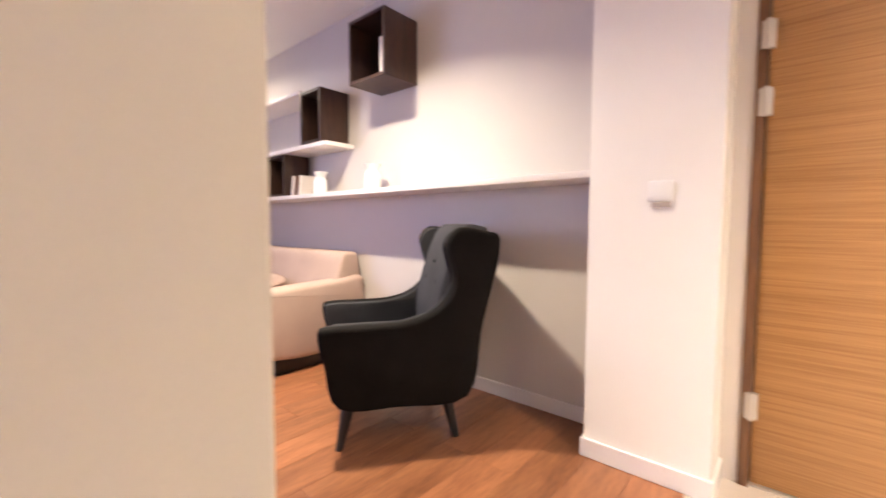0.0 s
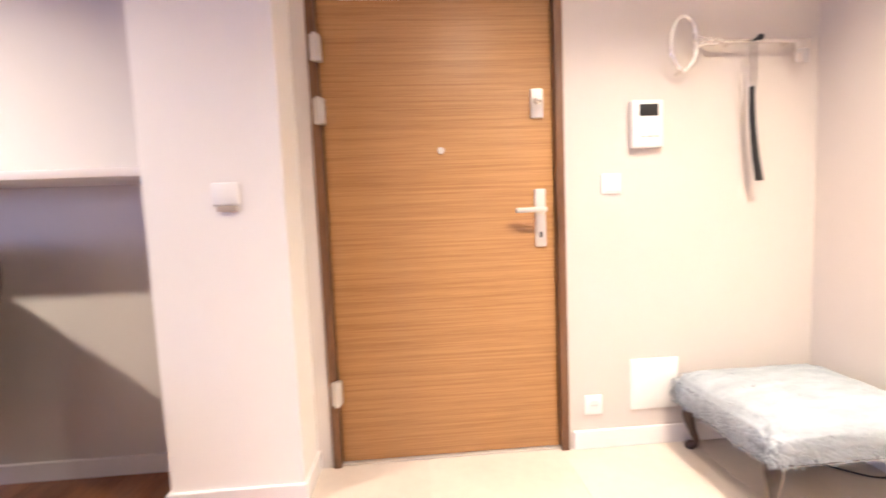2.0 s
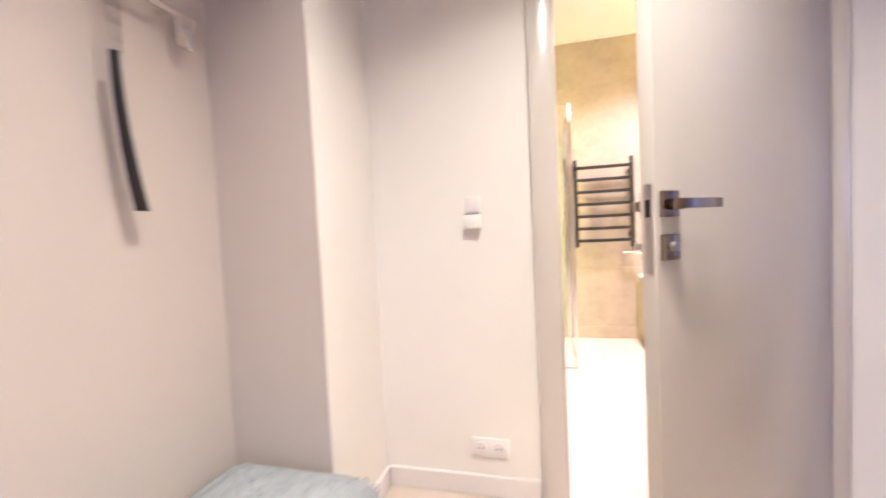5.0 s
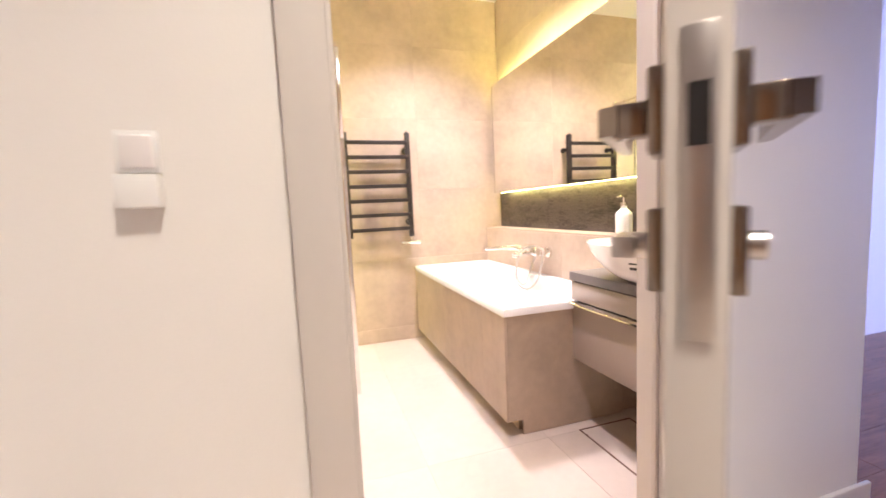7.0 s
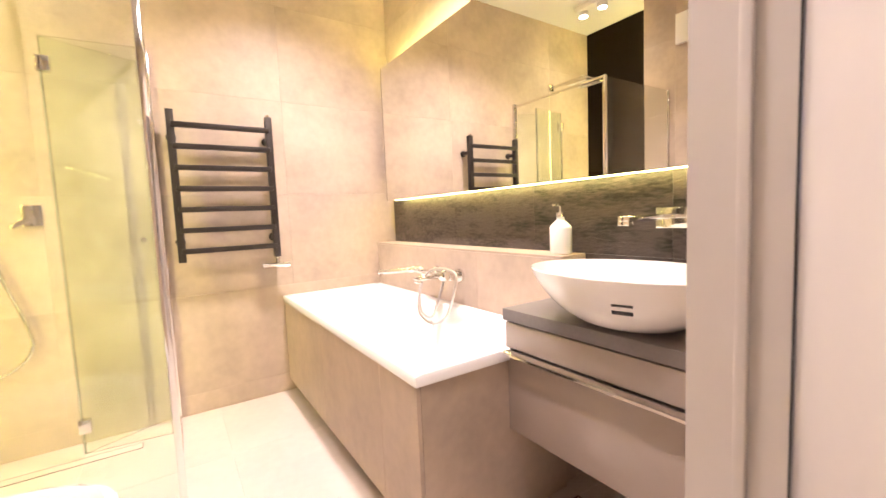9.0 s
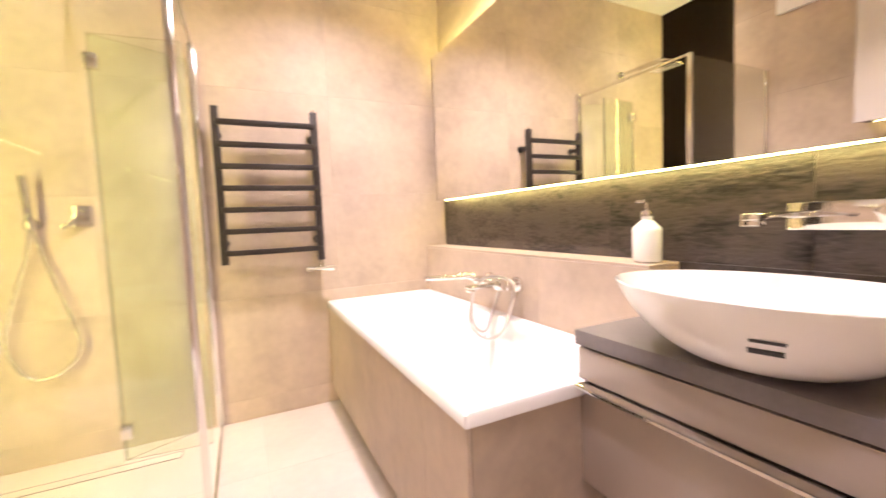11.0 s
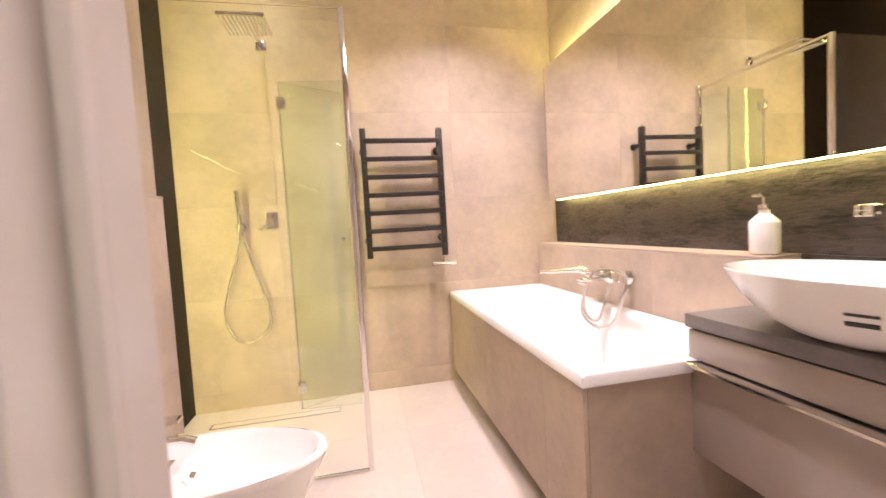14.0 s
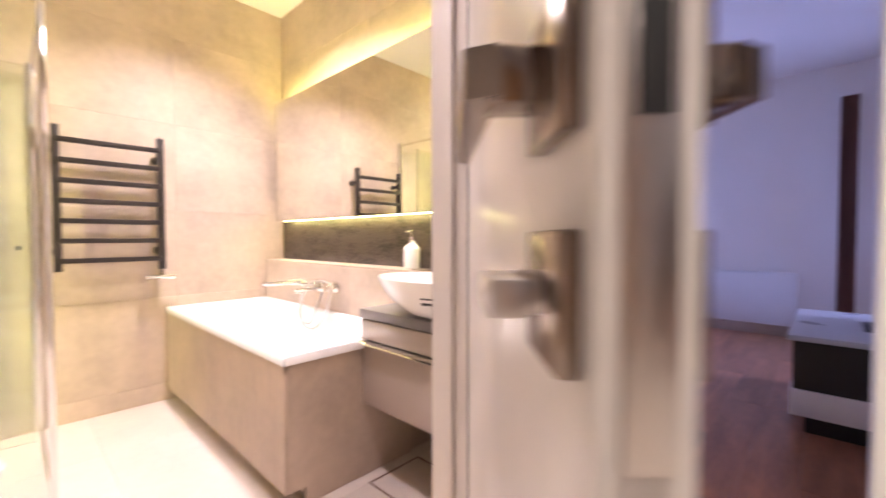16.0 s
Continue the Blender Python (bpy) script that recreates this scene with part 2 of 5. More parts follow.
BLUE_BOX = surface("blue_card_box", (0.07, 0.13, 0.42), 0.6, scale=5, vary=0.1, bump=0.05)
PAPER = surface("paper_white", (0.75, 0.68, 0.62), 0.7, scale=8, vary=0.08, bump=0.05)
BOOK_BROWN = surface("brown_book_cover", (0.16, 0.075, 0.045), 0.6, scale=8, vary=0.1, bump=0.05)
CURTAIN_WOOD = grained("reddish_curtain", (0.16, 0.07, 0.045), (0.27, 0.13, 0.09), (9, 9, 0.6), 0.8, 2)
RADIATOR = surface("white_radiator", (0.76, 0.76, 0.76), 0.35, scale=4, vary=0.02, bump=0.0)


def floral():
    """Pale drape printed with grey blossom shapes."""
    m, tree, bsdf = shader("floral_print_cloth")
    n, link = tree.nodes.new, tree.links.new
    coord, mapping = n("ShaderNodeTexCoord"), n("ShaderNodeMapping")
    mapping.inputs["Scale"].default_value = (1, 1, 1.5)
    link(coord.outputs["Object"], mapping.inputs["Vector"])
    a, b = n("ShaderNodeTexNoise"), n("ShaderNodeTexVoronoi")
    a.inputs["Scale"].default_value, a.inputs["Detail"].default_value, a.inputs["Distortion"].default_value = 2.6, 5, 1.2
    b.inputs["Scale"].default_value = 9
    link(mapping.outputs["Vector"], a.inputs["Vector"])
    link(mapping.outputs["Vector"], b.inputs["Vector"])
    mix = n("ShaderNodeMath")
    mix.operation = "MULTIPLY_ADD"
    mix.inputs[1].default_value = 0.25
    link(b.outputs["Distance"], mix.inputs[0])
    link(a.outputs["Fac"], mix.inputs[2])
    ramp = n("ShaderNodeValToRGB")
    for e, p, c in zip(ramp.color_ramp.elements, (0.50, 0.68), ((0.15, 0.15, 0.165, 1), (0.50, 0.465, 0.47, 1))):
        e.position, e.color = p, c
    link(mix.outputs[0], ramp.inputs["Fac"])
    link(ramp.outputs["Color"], bsdf.inputs["Base Color"])
    bsdf.inputs["Roughness"].default_value = 0.9
    return m


FLORAL = floral()


# ---- mesh helpers ----
def joined(*bms):
    out = bmesh.new()
    for bm in bms:
        mesh = bpy.data.meshes.new("tmp")
        bm.to_mesh(mesh)
        bm.free()
        out.from_mesh(mesh)
        bpy.data.meshes.remove(mesh)
    return out


def box(x0, x1, y0, y1, z0, z1, bev=0.0, seg=2):
    bm = bmesh.new()
    bmesh.ops.create_cube(bm, size=1)
    bmesh.ops.scale(bm, vec=(x1 - x0, y1 - y0, z1 - z0), verts=bm.verts)
    bmesh.ops.translate(bm, vec=((x0 + x1) / 2, (y0 + y1) / 2, (z0 + z1) / 2), verts=bm.verts)
    if bev:
        bmesh.ops.bevel(bm, geom=bm.edges[:], offset=bev, segments=seg, profile=0.5, affect="EDGES")
    return bm


def smooth_line(points, steps=6, closed=False):
    """Catmull-Rom through the points."""
    pts = [Vector(p) for p in points]
    n = len(pts)
    out = []
    for i in range(n if closed else n - 1):
        get = (lambda k: pts[k % n]) if closed else (lambda k: pts[min(max(k, 0), n - 1)])
        p0, p1, p2, p3 = get(i - 1), get(i), get(i + 1), get(i + 2)
        for s in range(steps):
            u = s / steps
            out.append(0.5 * ((2 * p1) + (p2 - p0) * u + (2 * p0 - 5 * p1 + 4 * p2 - p3) * u * u + (3 * p1 - p0 - 3 * p2 + p3) * u ** 3))
    if not closed:
        out.append(pts[-1])
    return out


def loft(rings, cap=True, floor=True):
    """Closed rings of equal length, joined by quads."""
    bm = bmesh.new()
    made = [[bm.verts.new(p) for p in ring] for ring in rings]
    for a, b in zip(made, made[1:]):
        for i in range(len(a)):
            j = (i + 1) % len(a)
            bm.faces.new((a[i], a[j], b[j], b[i]))
    if cap:
        if floor:
            bm.faces.new(list(reversed(made[0])))
        bm.faces.new(made[-1])
    bmesh.ops.recalc_face_normals(bm, faces=bm.faces[:])
    return bm


def tube(points, r, seg=10, steps=6, radii=None):
    """A round rod along a smooth line; radii taper it."""
    line = smooth_line(points, steps) if steps else [Vector(p) for p in points]
    rings, side = [], None
    for i, p in enumerate(line):
        d = (line[min(i + 1, len(line) - 1)] - line[max(i - 1, 0)]).normalized()
        if side is None:
            side = d.cross(Vector((0, 0, 1)) if abs(d.z) < 0.9 else Vector((1, 0, 0))).normalized()
        side = (side - d * side.dot(d)).normalized()
        up = d.cross(side)
        u = i / (len(line) - 1)
        rr = r
        if radii:
            k = u * (len(radii) - 1)
            a = min(int(k), len(radii) - 2)
            rr = radii[a] + (radii[a + 1] - radii[a]) * (k - a)
        rings.append([p + rr * (math.cos(2 * math.pi * s / seg) * side + math.sin(2 * math.pi * s / seg) * up) for s in range(seg)])
    return loft(rings)


def rod(a, b, r, seg=14, r2=None):
    return tube([a, b], r, seg, 0, (r, r if r2 is None else r2))


def lathe(profile, centre, seg=32, sx=1.0, sy=1.0):
    """Turned about a vertical axis: profile of (radius, height)."""
    cx, cy, cz = centre
    return loft([[(cx + sx * max(r, 1e-4) * math.cos(2 * math.pi * s / seg), cy + sy * max(r, 1e-4) * math.sin(2 * math.pi * s / seg), cz + h) for s in range(seg)] for r, h in profile])


def prism(poly, axis, a, b, bev=0.0):
    """A flat outline drawn out along x, y or z."""
    def at(u, v, w):
        return {"x": (w, u, v), "y": (u, w, v), "z": (u, v, w)}[axis]
    bm = loft([[at(u, v, a) for u, v in poly], [at(u, v, b) for u, v in poly]])
    if bev:
        caps = [e for e in bm.edges if len(e.link_faces) == 2 and min(len(f.verts) for f in e.link_faces) == 4 and max(len(f.verts) for f in e.link_faces) > 4]
        bmesh.ops.bevel(bm, geom=caps, offset=bev, segments=3, profile=0.5, affect="EDGES")
    return bm


BASE = {}


def thing(name, loc, label="", category="", group="", kind="", turn=0.0):
    ob = new(name)
    ob.matrix_world = pose(*loc, 0, 0, turn)
    BASE[ob.name] = Vector(loc) if not turn else Vector((0, 0, 0))
    return tagged(ob, label, category, group, kind)


def mesh_of(name, bm, material, smooth=False):
    mesh = bpy.data.meshes.new(name)
    bm.to_mesh(mesh)
    bm.free()
    mesh.materials.append(material)
    if smooth:
        for p in mesh.polygons:
            p.use_smooth = True
        mesh.set_sharp_from_angle(angle=radians(40))
    return mesh


def part(name, bm, material, parent, label="", smooth=True):
    """One mesh object under a thing or a part. Meshes are given in the world's places, or in the thing's own where it is turned."""
    base = BASE[parent.name]
    bmesh.ops.translate(bm, vec=-base, verts=bm.verts)
    ob = new(name, mesh_of(name, bm, material, smooth))
    ob.parent = parent
    BASE[ob.name] = base
    if label:
        ob["label"] = label
    return ob


def solid(name, bm, material, label="", category="", kind="", group="", smooth=False, centre=None):
    """A thing of a single mesh, with its origin at its base."""
    if centre is None:
        lo = [min(v.co[i] for v in bm.verts) for i in range(3)]
        hi = [max(v.co[i] for v in bm.verts) for i in range(3)]
        centre = ((lo[0] + hi[0]) / 2, (lo[1] + hi[1]) / 2, lo[2])
    bmesh.ops.translate(bm, vec=-Vector(centre), verts=bm.verts)
    ob = new(name, mesh_of(name, bm, material, smooth))
    ob.location = centre
    BASE[ob.name] = Vector(centre)
    return tagged(ob, label, category, group, kind)


# ---- plan ----
H = 2.74            # ceiling
XW = 2.56           # hall face of the bathroom wall
XB = 2.65           # bathroom face of it
XE = 5.00           # bathroom far wall
YM = -0.565         # bathroom mirror wall
YN = 1.82           # dark recess of the shower wall
XR = 4.312          # where that recess begins
YD = 2.066          # entrance wall
YS = 2.145          # shelf wall
DY0, DY1, DH = 0.15, 0.95, 2.03   # bathroom doorway
EX0, EX1, EH = -0.085, 0.965, 2.06   # entrance doorway


def structure(name, bm, material, label, category="wall"):
    return solid(name, bm, material, label, category, "structure")


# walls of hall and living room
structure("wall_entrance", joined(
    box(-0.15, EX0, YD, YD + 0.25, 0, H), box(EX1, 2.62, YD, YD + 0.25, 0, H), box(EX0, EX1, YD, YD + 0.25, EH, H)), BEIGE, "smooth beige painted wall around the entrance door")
structure("wall_stub", joined(box(-0.64, -0.15, 1.85, YS + 0.17, 0, H)), PAINT, "white painted wall pier beside the entrance door")
structure("wall_shelf", box(LX - 0.2, -0.64, YS, YS + 0.17, 0, H), PAINT_GREY, "pale painted living room wall carrying white shelves")
structure("wall_pier", joined(box(2.12, XW + 0.04, 1.69, YD, 0, H)), PAINT, "white painted pier beside the coat niche")
# thin beige sheet over the white pier: grazing-light shade put into its colour
structure("wall_niche_side", box(2.117, 2.12, 1.69, YD - 0.0005, 0.086, H), BEIGE, "niche side of the white pier, its shade put into a beige colour")
structure("wall_bathroom", joined(
    box(XW, XB - 0.012, DY1 + 0.03, 1.69, 0, H), box(XW, XB - 0.012, YM - 0.10, DY0 - 0.03, 0, H), box(XW, XB - 0.012, DY0 - 0.03, DY1 + 0.03, DH + 0.03, H)), PAINT, "white painted wall with the bathroom doorway")
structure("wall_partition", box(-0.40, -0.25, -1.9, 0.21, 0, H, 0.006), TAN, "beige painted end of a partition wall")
structure("wall_divider", box(0.75, 1.812, -0.47, -0.35, 0, H, 0.004), PAINT, "white painted end of a wall between hall and far room")
WY = (-2.6, -0.7)   # window opening in the west wall
structure("wall_west", joined(box(LX - 0.2, LX, LY, WY[0], 0, H), box(LX - 0.2, LX, WY[1], YS, 0, H), box(LX - 0.2, LX, WY[0], WY[1], 0, 0.8), box(LX - 0.2, LX, WY[0], WY[1], 2.3, H)), PAINT_GREY, "pale painted end wall of the living room")
structure("wall_east_room", box(3.6, 3.75, LY, YM - 0.15, 0, H), PAINT, "white painted side wall of the far room")
WX = (-1.45, 0.55)   # window opening in the south wall
south = [box(LX - 0.2, WX[0], LY - 0.2, LY, 0, H), box(WX[1], 3.75, LY - 0.2, LY, 0, H), box(*WX, LY - 0.2, LY, 0, 0.8), box(*WX, LY - 0.2, LY, 2.3, H)]
structure("wall_south", joined(*south), PAINT, "white painted outer wall with a window")
structure("ceiling", box(LX - 0.2, XE + 0.2, LY - 0.2, YS + 0.2, H, H + 0.12), CEIL, "plain white painted ceiling", "ceiling")


def window(name, x0, x1, place=Matrix()):
    """A two-light window in the south wall, or carried by place to another wall."""
    def put(bm):
        bm.transform(place)
        return bm

    xm = (x0 + x1) / 2
    w = thing(name, place @ Vector((xm, LY - 0.1, 0.8)), "white framed window letting in blue dusk daylight", "window", kind="structure")
    bars = [box(x0, x1, LY - 0.14, LY - 0.07, 0.8, 0.87, 0.004), box(x0, x1, LY - 0.14, LY - 0.07, 2.23, 2.3, 0.004)]
    bars += [box(c - 0.035, c + 0.035, LY - 0.14, LY - 0.07, 0.87, 2.23, 0.004) for c in (x0 + 0.035, xm, x1 - 0.035)]
    part("window_frame", put(joined(*bars)), LACQUER, w)
    part("window_sill", put(box(x0 - 0.05, x1 + 0.05, LY, LY + 0.16, 0.77, 0.80, 0.005)), SKIRT, w)
    for a, b in ((x0 + 0.07, xm - 0.035), (xm + 0.035, x1 - 0.07)):
        p = part("pane", put(box(a, b, LY - 0.108, LY - 0.1, 0.87, 2.23)), PANE, w)
        p.visible_shadow = False


window("window_1", -WY[1], -WY[0], Matrix.Translation((LX - LY, 0, 0)) @ Matrix.Rotation(radians(-90), 4, "Z"))
window("window_2", *WX)


def skirting(label, *runs):
    structure("baseboard", joined(*[box(*r, 0.0, 0.085, 0.004) for r in runs]), SKIRT, label, "baseboard")


skirting("white painted skirting board along the entrance wall", (EX1 + 0.02, 2.12, YD - 0.014, YD), (2.106, 2.12, 1.69, YD - 0.014))
skirting("white painted skirting board round the hall pier", (2.106, XW - 0.014, 1.676, 1.69), (XW - 0.014, XW, DY1 + 0.092, 1.676))
skirting("white painted skirting board round the wall pier", (-0.654, -0.136, 1.836, 1.85), (-0.15, -0.136, 1.85, YD - 0.002), (-0.654, -0.64, 1.85, YS - 0.014))
skirting("white painted skirting board under the shelf wall", (LX, -0.654, YS - 0.014, YS))
skirting("white painted skirting board in the far room", (-0.2, 3.6, LY, LY + 0.014), (XW - 0.014, XW, YM - 0.15, DY0 - 0.092))


# ---- entrance door ----
def entrance_door():
    d = thing("door_1", ((EX0 + EX1) / 2, YD, 0), "closed oak veneer entrance door in a dark walnut frame", "door", kind="structure")
    y0, y1 = YD + 0.018, YD + 0.065
    f = 0.035
    part("door_frame", joined(
        box(EX0, EX0 + f, YD - 0.012, YD + 0.12, 0, EH, 0.003), box(EX1 - f, EX1, YD - 0.012, YD + 0.12, 0, EH, 0.003),
        box(EX0 + f, EX1 - f, YD - 0.012, YD + 0.12, EH - f, EH, 0.003)), WALNUT_FRAME, d, "dark walnut door frame")
    leaf = part("leaf", box(EX0 + f + 0.004, EX1 - f - 0.004, y0, y1, 0.012, EH - f - 0.004, 0.003), OAK, d, "oak veneer leaf with horizontal grain")
    part("stop", box(EX0 + f, EX1 - f, y1 + 0.001, y1 + 0.03, 0.0, EH - f), BLACK, d)
    part("threshold", box(EX0 + f, EX1 - f, YD + 0.004, YD + 0.12, 0.0, 0.009, 0.002), ALU, d)
    for z in (0.335, 1.52, 1.77):
        part("hinge", joined(box(EX0 + 0.012, EX0 + 0.055, YD - 0.02, YD + 0.012, z - 0.052, z + 0.052, 0.004),
                             rod((EX0 + 0.034, YD - 0.020, z - 0.055), (EX0 + 0.034, YD - 0.020, z + 0.055), 0.009)), ALU, d, "brushed steel hinge")
    plate = part("handle_plate", box(0.838, 0.884, y0 - 0.011, y0, 0.925, 1.175, 0.003), ALU, d, "brushed steel lock plate")
    part("lever", joined(rod((0.861, y0 - 0.010, 1.085), (0.861, y0 - 0.055, 1.085), 0.012), box(0.742, 0.874, y0 - 0.066, y0 - 0.046, 1.075, 1.096, 0.004)), ALU, plate, "flat steel lever")
    part("keyhole", box(0.856, 0.866, y0 - 0.0125, y0 - 0.010, 0.965, 0.99), BLACK, plate)
    lock = part("upper_lock", box(0.830, 0.882, y0 - 0.013, y0, 1.475, 1.597, 0.003), ALU, d, "steel upper lock plate")
    part("thumbturn", joined(rod((0.856, y0 - 0.012, 1.545), (0.856, y0 - 0.035, 1.545), 0.016), box(0.842, 0.870, y0 - 0.045, y0 - 0.033, 1.538, 1.552, 0.003)), ALU, lock)
    part("peephole", rod((0.440, y0 - 0.006, 1.352), (0.440, y0 + 0.004, 1.352), 0.014, 20), ALU, d, "small steel peephole")
    part("door_closer", joined(box(0.045, 0.30, y0 - 0.045, y0, 1.965, 2.02, 0.004)), WHITE, d, "white door closer box")


entrance_door()


# ---- bathroom door ----
def bathroom_door():
    d = thing("door_2", (XW, DY0, 0), "white lacquered bathroom door standing half open", "door", kind="structure")
    c = 0.075
    jamb = [box(XW - 0.03, XB + 0.006, DY1, DY1 + 0.028, 0, DH), box(XW - 0.03, XB + 0.006, DY0 - 0.028, DY0, 0, DH), box(XW - 0.03, XB + 0.006, DY0, DY1, DH, DH + 0.028)]
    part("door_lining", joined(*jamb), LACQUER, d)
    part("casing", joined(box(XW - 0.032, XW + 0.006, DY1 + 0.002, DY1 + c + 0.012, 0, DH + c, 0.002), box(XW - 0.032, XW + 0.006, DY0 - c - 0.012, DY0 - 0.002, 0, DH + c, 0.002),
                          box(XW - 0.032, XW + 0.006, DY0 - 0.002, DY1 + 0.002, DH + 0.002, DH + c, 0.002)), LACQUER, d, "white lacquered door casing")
    part("door_stop", joined(box(XW + 0.015, XW + 0.03, DY1 - 0.012, DY1, 0, DH, 0.002), box(XW + 0.015, XW + 0.03, DY0, DY0 + 0.012, 0, DH, 0.002)), LACQUER, d)
    # leaf, swung 42.6 degrees into the hall: drawn shut along y, then turned about the hinge
    turn = Matrix.Translation((XW - 0.03, DY0, 0)) @ Matrix.Rotation(radians(42.6), 4, "Z")

    def swung(bm):
        bm.transform(turn)
        return bm

    w, t = 0.861, 0.037
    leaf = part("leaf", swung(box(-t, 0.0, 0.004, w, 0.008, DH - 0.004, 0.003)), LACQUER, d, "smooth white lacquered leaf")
    part("edge_plate", swung(joined(box(-0.029, -0.009, w - 0.0005, w + 0.002, 0.965, 1.160, 0.0008))), STEEL, leaf, "brushed steel lock edge plate")
    part("latch", swung(joined(box(-0.025, -0.013, w + 0.0005, w + 0.0026, 1.088, 1.126))), BLACK, leaf)
    for side, x in ((-1, -t), (1, 0.0)):
        s = side
        a = part("handle_rose", swung(box(min(x, x + s * 0.010), max(x, x + s * 0.010), w - 0.068, w - 0.011, 1.087, 1.144, 0.002)), NICKEL, leaf, "square satin nickel rose")
        arm = [(x + s * 0.030, w - 0.026), (x + s * 0.044, w - 0.032), (x + s * 0.044, w - 0.172), (x + s * 0.039, w - 0.180), (x + s * 0.034, w - 0.180), (x + s * 0.030, w - 0.066)]
        part("lever", swung(joined(box(min(x + s * 0.009, x + s * 0.034), max(x + s * 0.009, x + s * 0.034), w - 0.052, w - 0.028, 1.102, 1.126, 0.002), prism(arm, "z", 1.104, 1.125))), NICKEL, a, "flat satin nickel lever")
        k = part("lock_rose", swung(box(min(x, x + s * 0.010), max(x, x + s * 0.010), w - 0.068, w - 0.011, 0.993, 1.050, 0.002)), NICKEL, leaf, "square satin nickel lock rose")
        part("thumbturn", swung(joined(rod((x + s * 0.008, w - 0.040, 1.023), (x + s * 0.022, w - 0.040, 1.023), 0.010), *([box(x + 0.018, x + 0.034, w - 0.061, w - 0.019, 1.015, 1.031, 0.002)] if s > 0 else []))), STEEL, k)
    part("seal", rod((XW - 0.0305, DY0 + 0.0025, 0.005), (XW - 0.0305, DY0 + 0.0025, DH - 0.004), 0.0013, 8), BLACK, d, "dark rubber door seal")
    for z in (0.25, 1.0, 1.8):
        part("hinge", joined(rod((XW - 0.040, DY0 - 0.004, z - 0.04), (XW - 0.040, DY0 - 0.004, z + 0.04), 0.008)), STEEL, d)


bathroom_door()


# ---- switches and sockets ----
def wall_plate(name, label, category, pieces):
    """pieces: list of (bmesh, material, part name)."""
    first = pieces[0][0]
    lo = [min(v.co[i] for v in first.verts) for i in range(3)]
    ob = thing(name, lo, label, category)
    for bm, m, n in pieces:
        part(n, bm, m, ob)
    return ob


wall_plate("light_switch", "white square light switch on the entrance wall", "switch", [
    (box(1.128, 1.212, YD - 0.010, YD, 1.142, 1.228, 0.003), WHITE, "plate"), (box(1.140, 1.200, YD - 0.016, YD - 0.009, 1.154, 1.216, 0.003), WHITE, "rocker")])
wall_plate("video_intercom", "white wall intercom with a small dark screen", "intercom", [
    (box(1.255, 1.391, YD - 0.030, YD, 1.332, 1.530, 0.006), WHITE, "case"), (box(1.285, 1.368, YD - 0.032, YD - 0.0295, 1.462, 1.512, 0.001), BLACK, "screen"),
    (joined(*[box(1.292 + 0.03 * i, 1.310 + 0.03 * i, YD - 0.032, YD - 0.029, 1.375, 1.380, 0.0008) for i in range(3)]), STEEL, "button_row")])
wall_plate("wall_socket", "white single socket low on the entrance wall", "socket", [
    (box(1.040, 1.118, YD - 0.010, YD, 0.158, 0.246, 0.003), WHITE, "plate"), (joined(rod((1.079, YD - 0.013, 0.203), (1.079, YD - 0.009, 0.203), 0.024, 20)), SKIRT, "insert"),
    (joined(*[rod((1.079 + s * 0.009, YD - 0.0145, 0.203), (1.079 + s * 0.009, YD - 0.012, 0.203), 0.003, 8) for s in (-1, 1)]), BLACK, "pin_hole")])
wall_plate("access_panel", "flat white access hatch low on the wall", "panel", [
    (box(1.253, 1.473, YD - 0.008, YD, 0.166, 0.398, 0.002), WHITE, "frame"), (box(1.262, 1.464, YD - 0.011, YD - 0.007, 0.175, 0.389, 0.002), WHITE, "cover")])
wall_plate("double_switch", "white switch over a white sensor plate beside the bathroom door", "switch", [
    (box(XW - 0.011, XW, 1.238, 1.302, 1.140, 1.210, 0.003), WHITE, "plate"), (box(XW - 0.016, XW - 0.010, 1.246, 1.294, 1.148, 1.202, 0.003), SKIRT, "rocker"),
    (box(XW - 0.030, XW, 1.238, 1.302, 1.081, 1.137, 0.004), WHITE, "sensor")])
dbl = wall_plate("double_socket", "white double socket above the hall skirting", "socket", [
    (box(XW - 0.010, XW, 1.167, 1.316, 0.160, 0.238, 0.003), WHITE, "plate")])
for cy in (1.205, 1.278):
    part("insert", rod((XW - 0.013, cy, 0.199), (XW - 0.009, cy, 0.199), 0.024, 20), SKIRT, dbl)
    part("pin_hole", joined(*[rod((XW - 0.0145, cy + s * 0.009, 0.199), (XW - 0.012, cy + s * 0.009, 0.199), 0.003, 8) for s in (-1, 1)]), BLACK, dbl)
wall_plate("thermostat", "white wall thermostat with a tan display strip on the pier", "thermostat", [
    (box(-0.400, -0.306, 1.841, 1.85, 1.145, 1.225, 0.004), WHITE, "case"), (box(-0.385, -0.318, 1.838, 1.85, 1.122, 1.143, 0.003), GROUT, "display")])


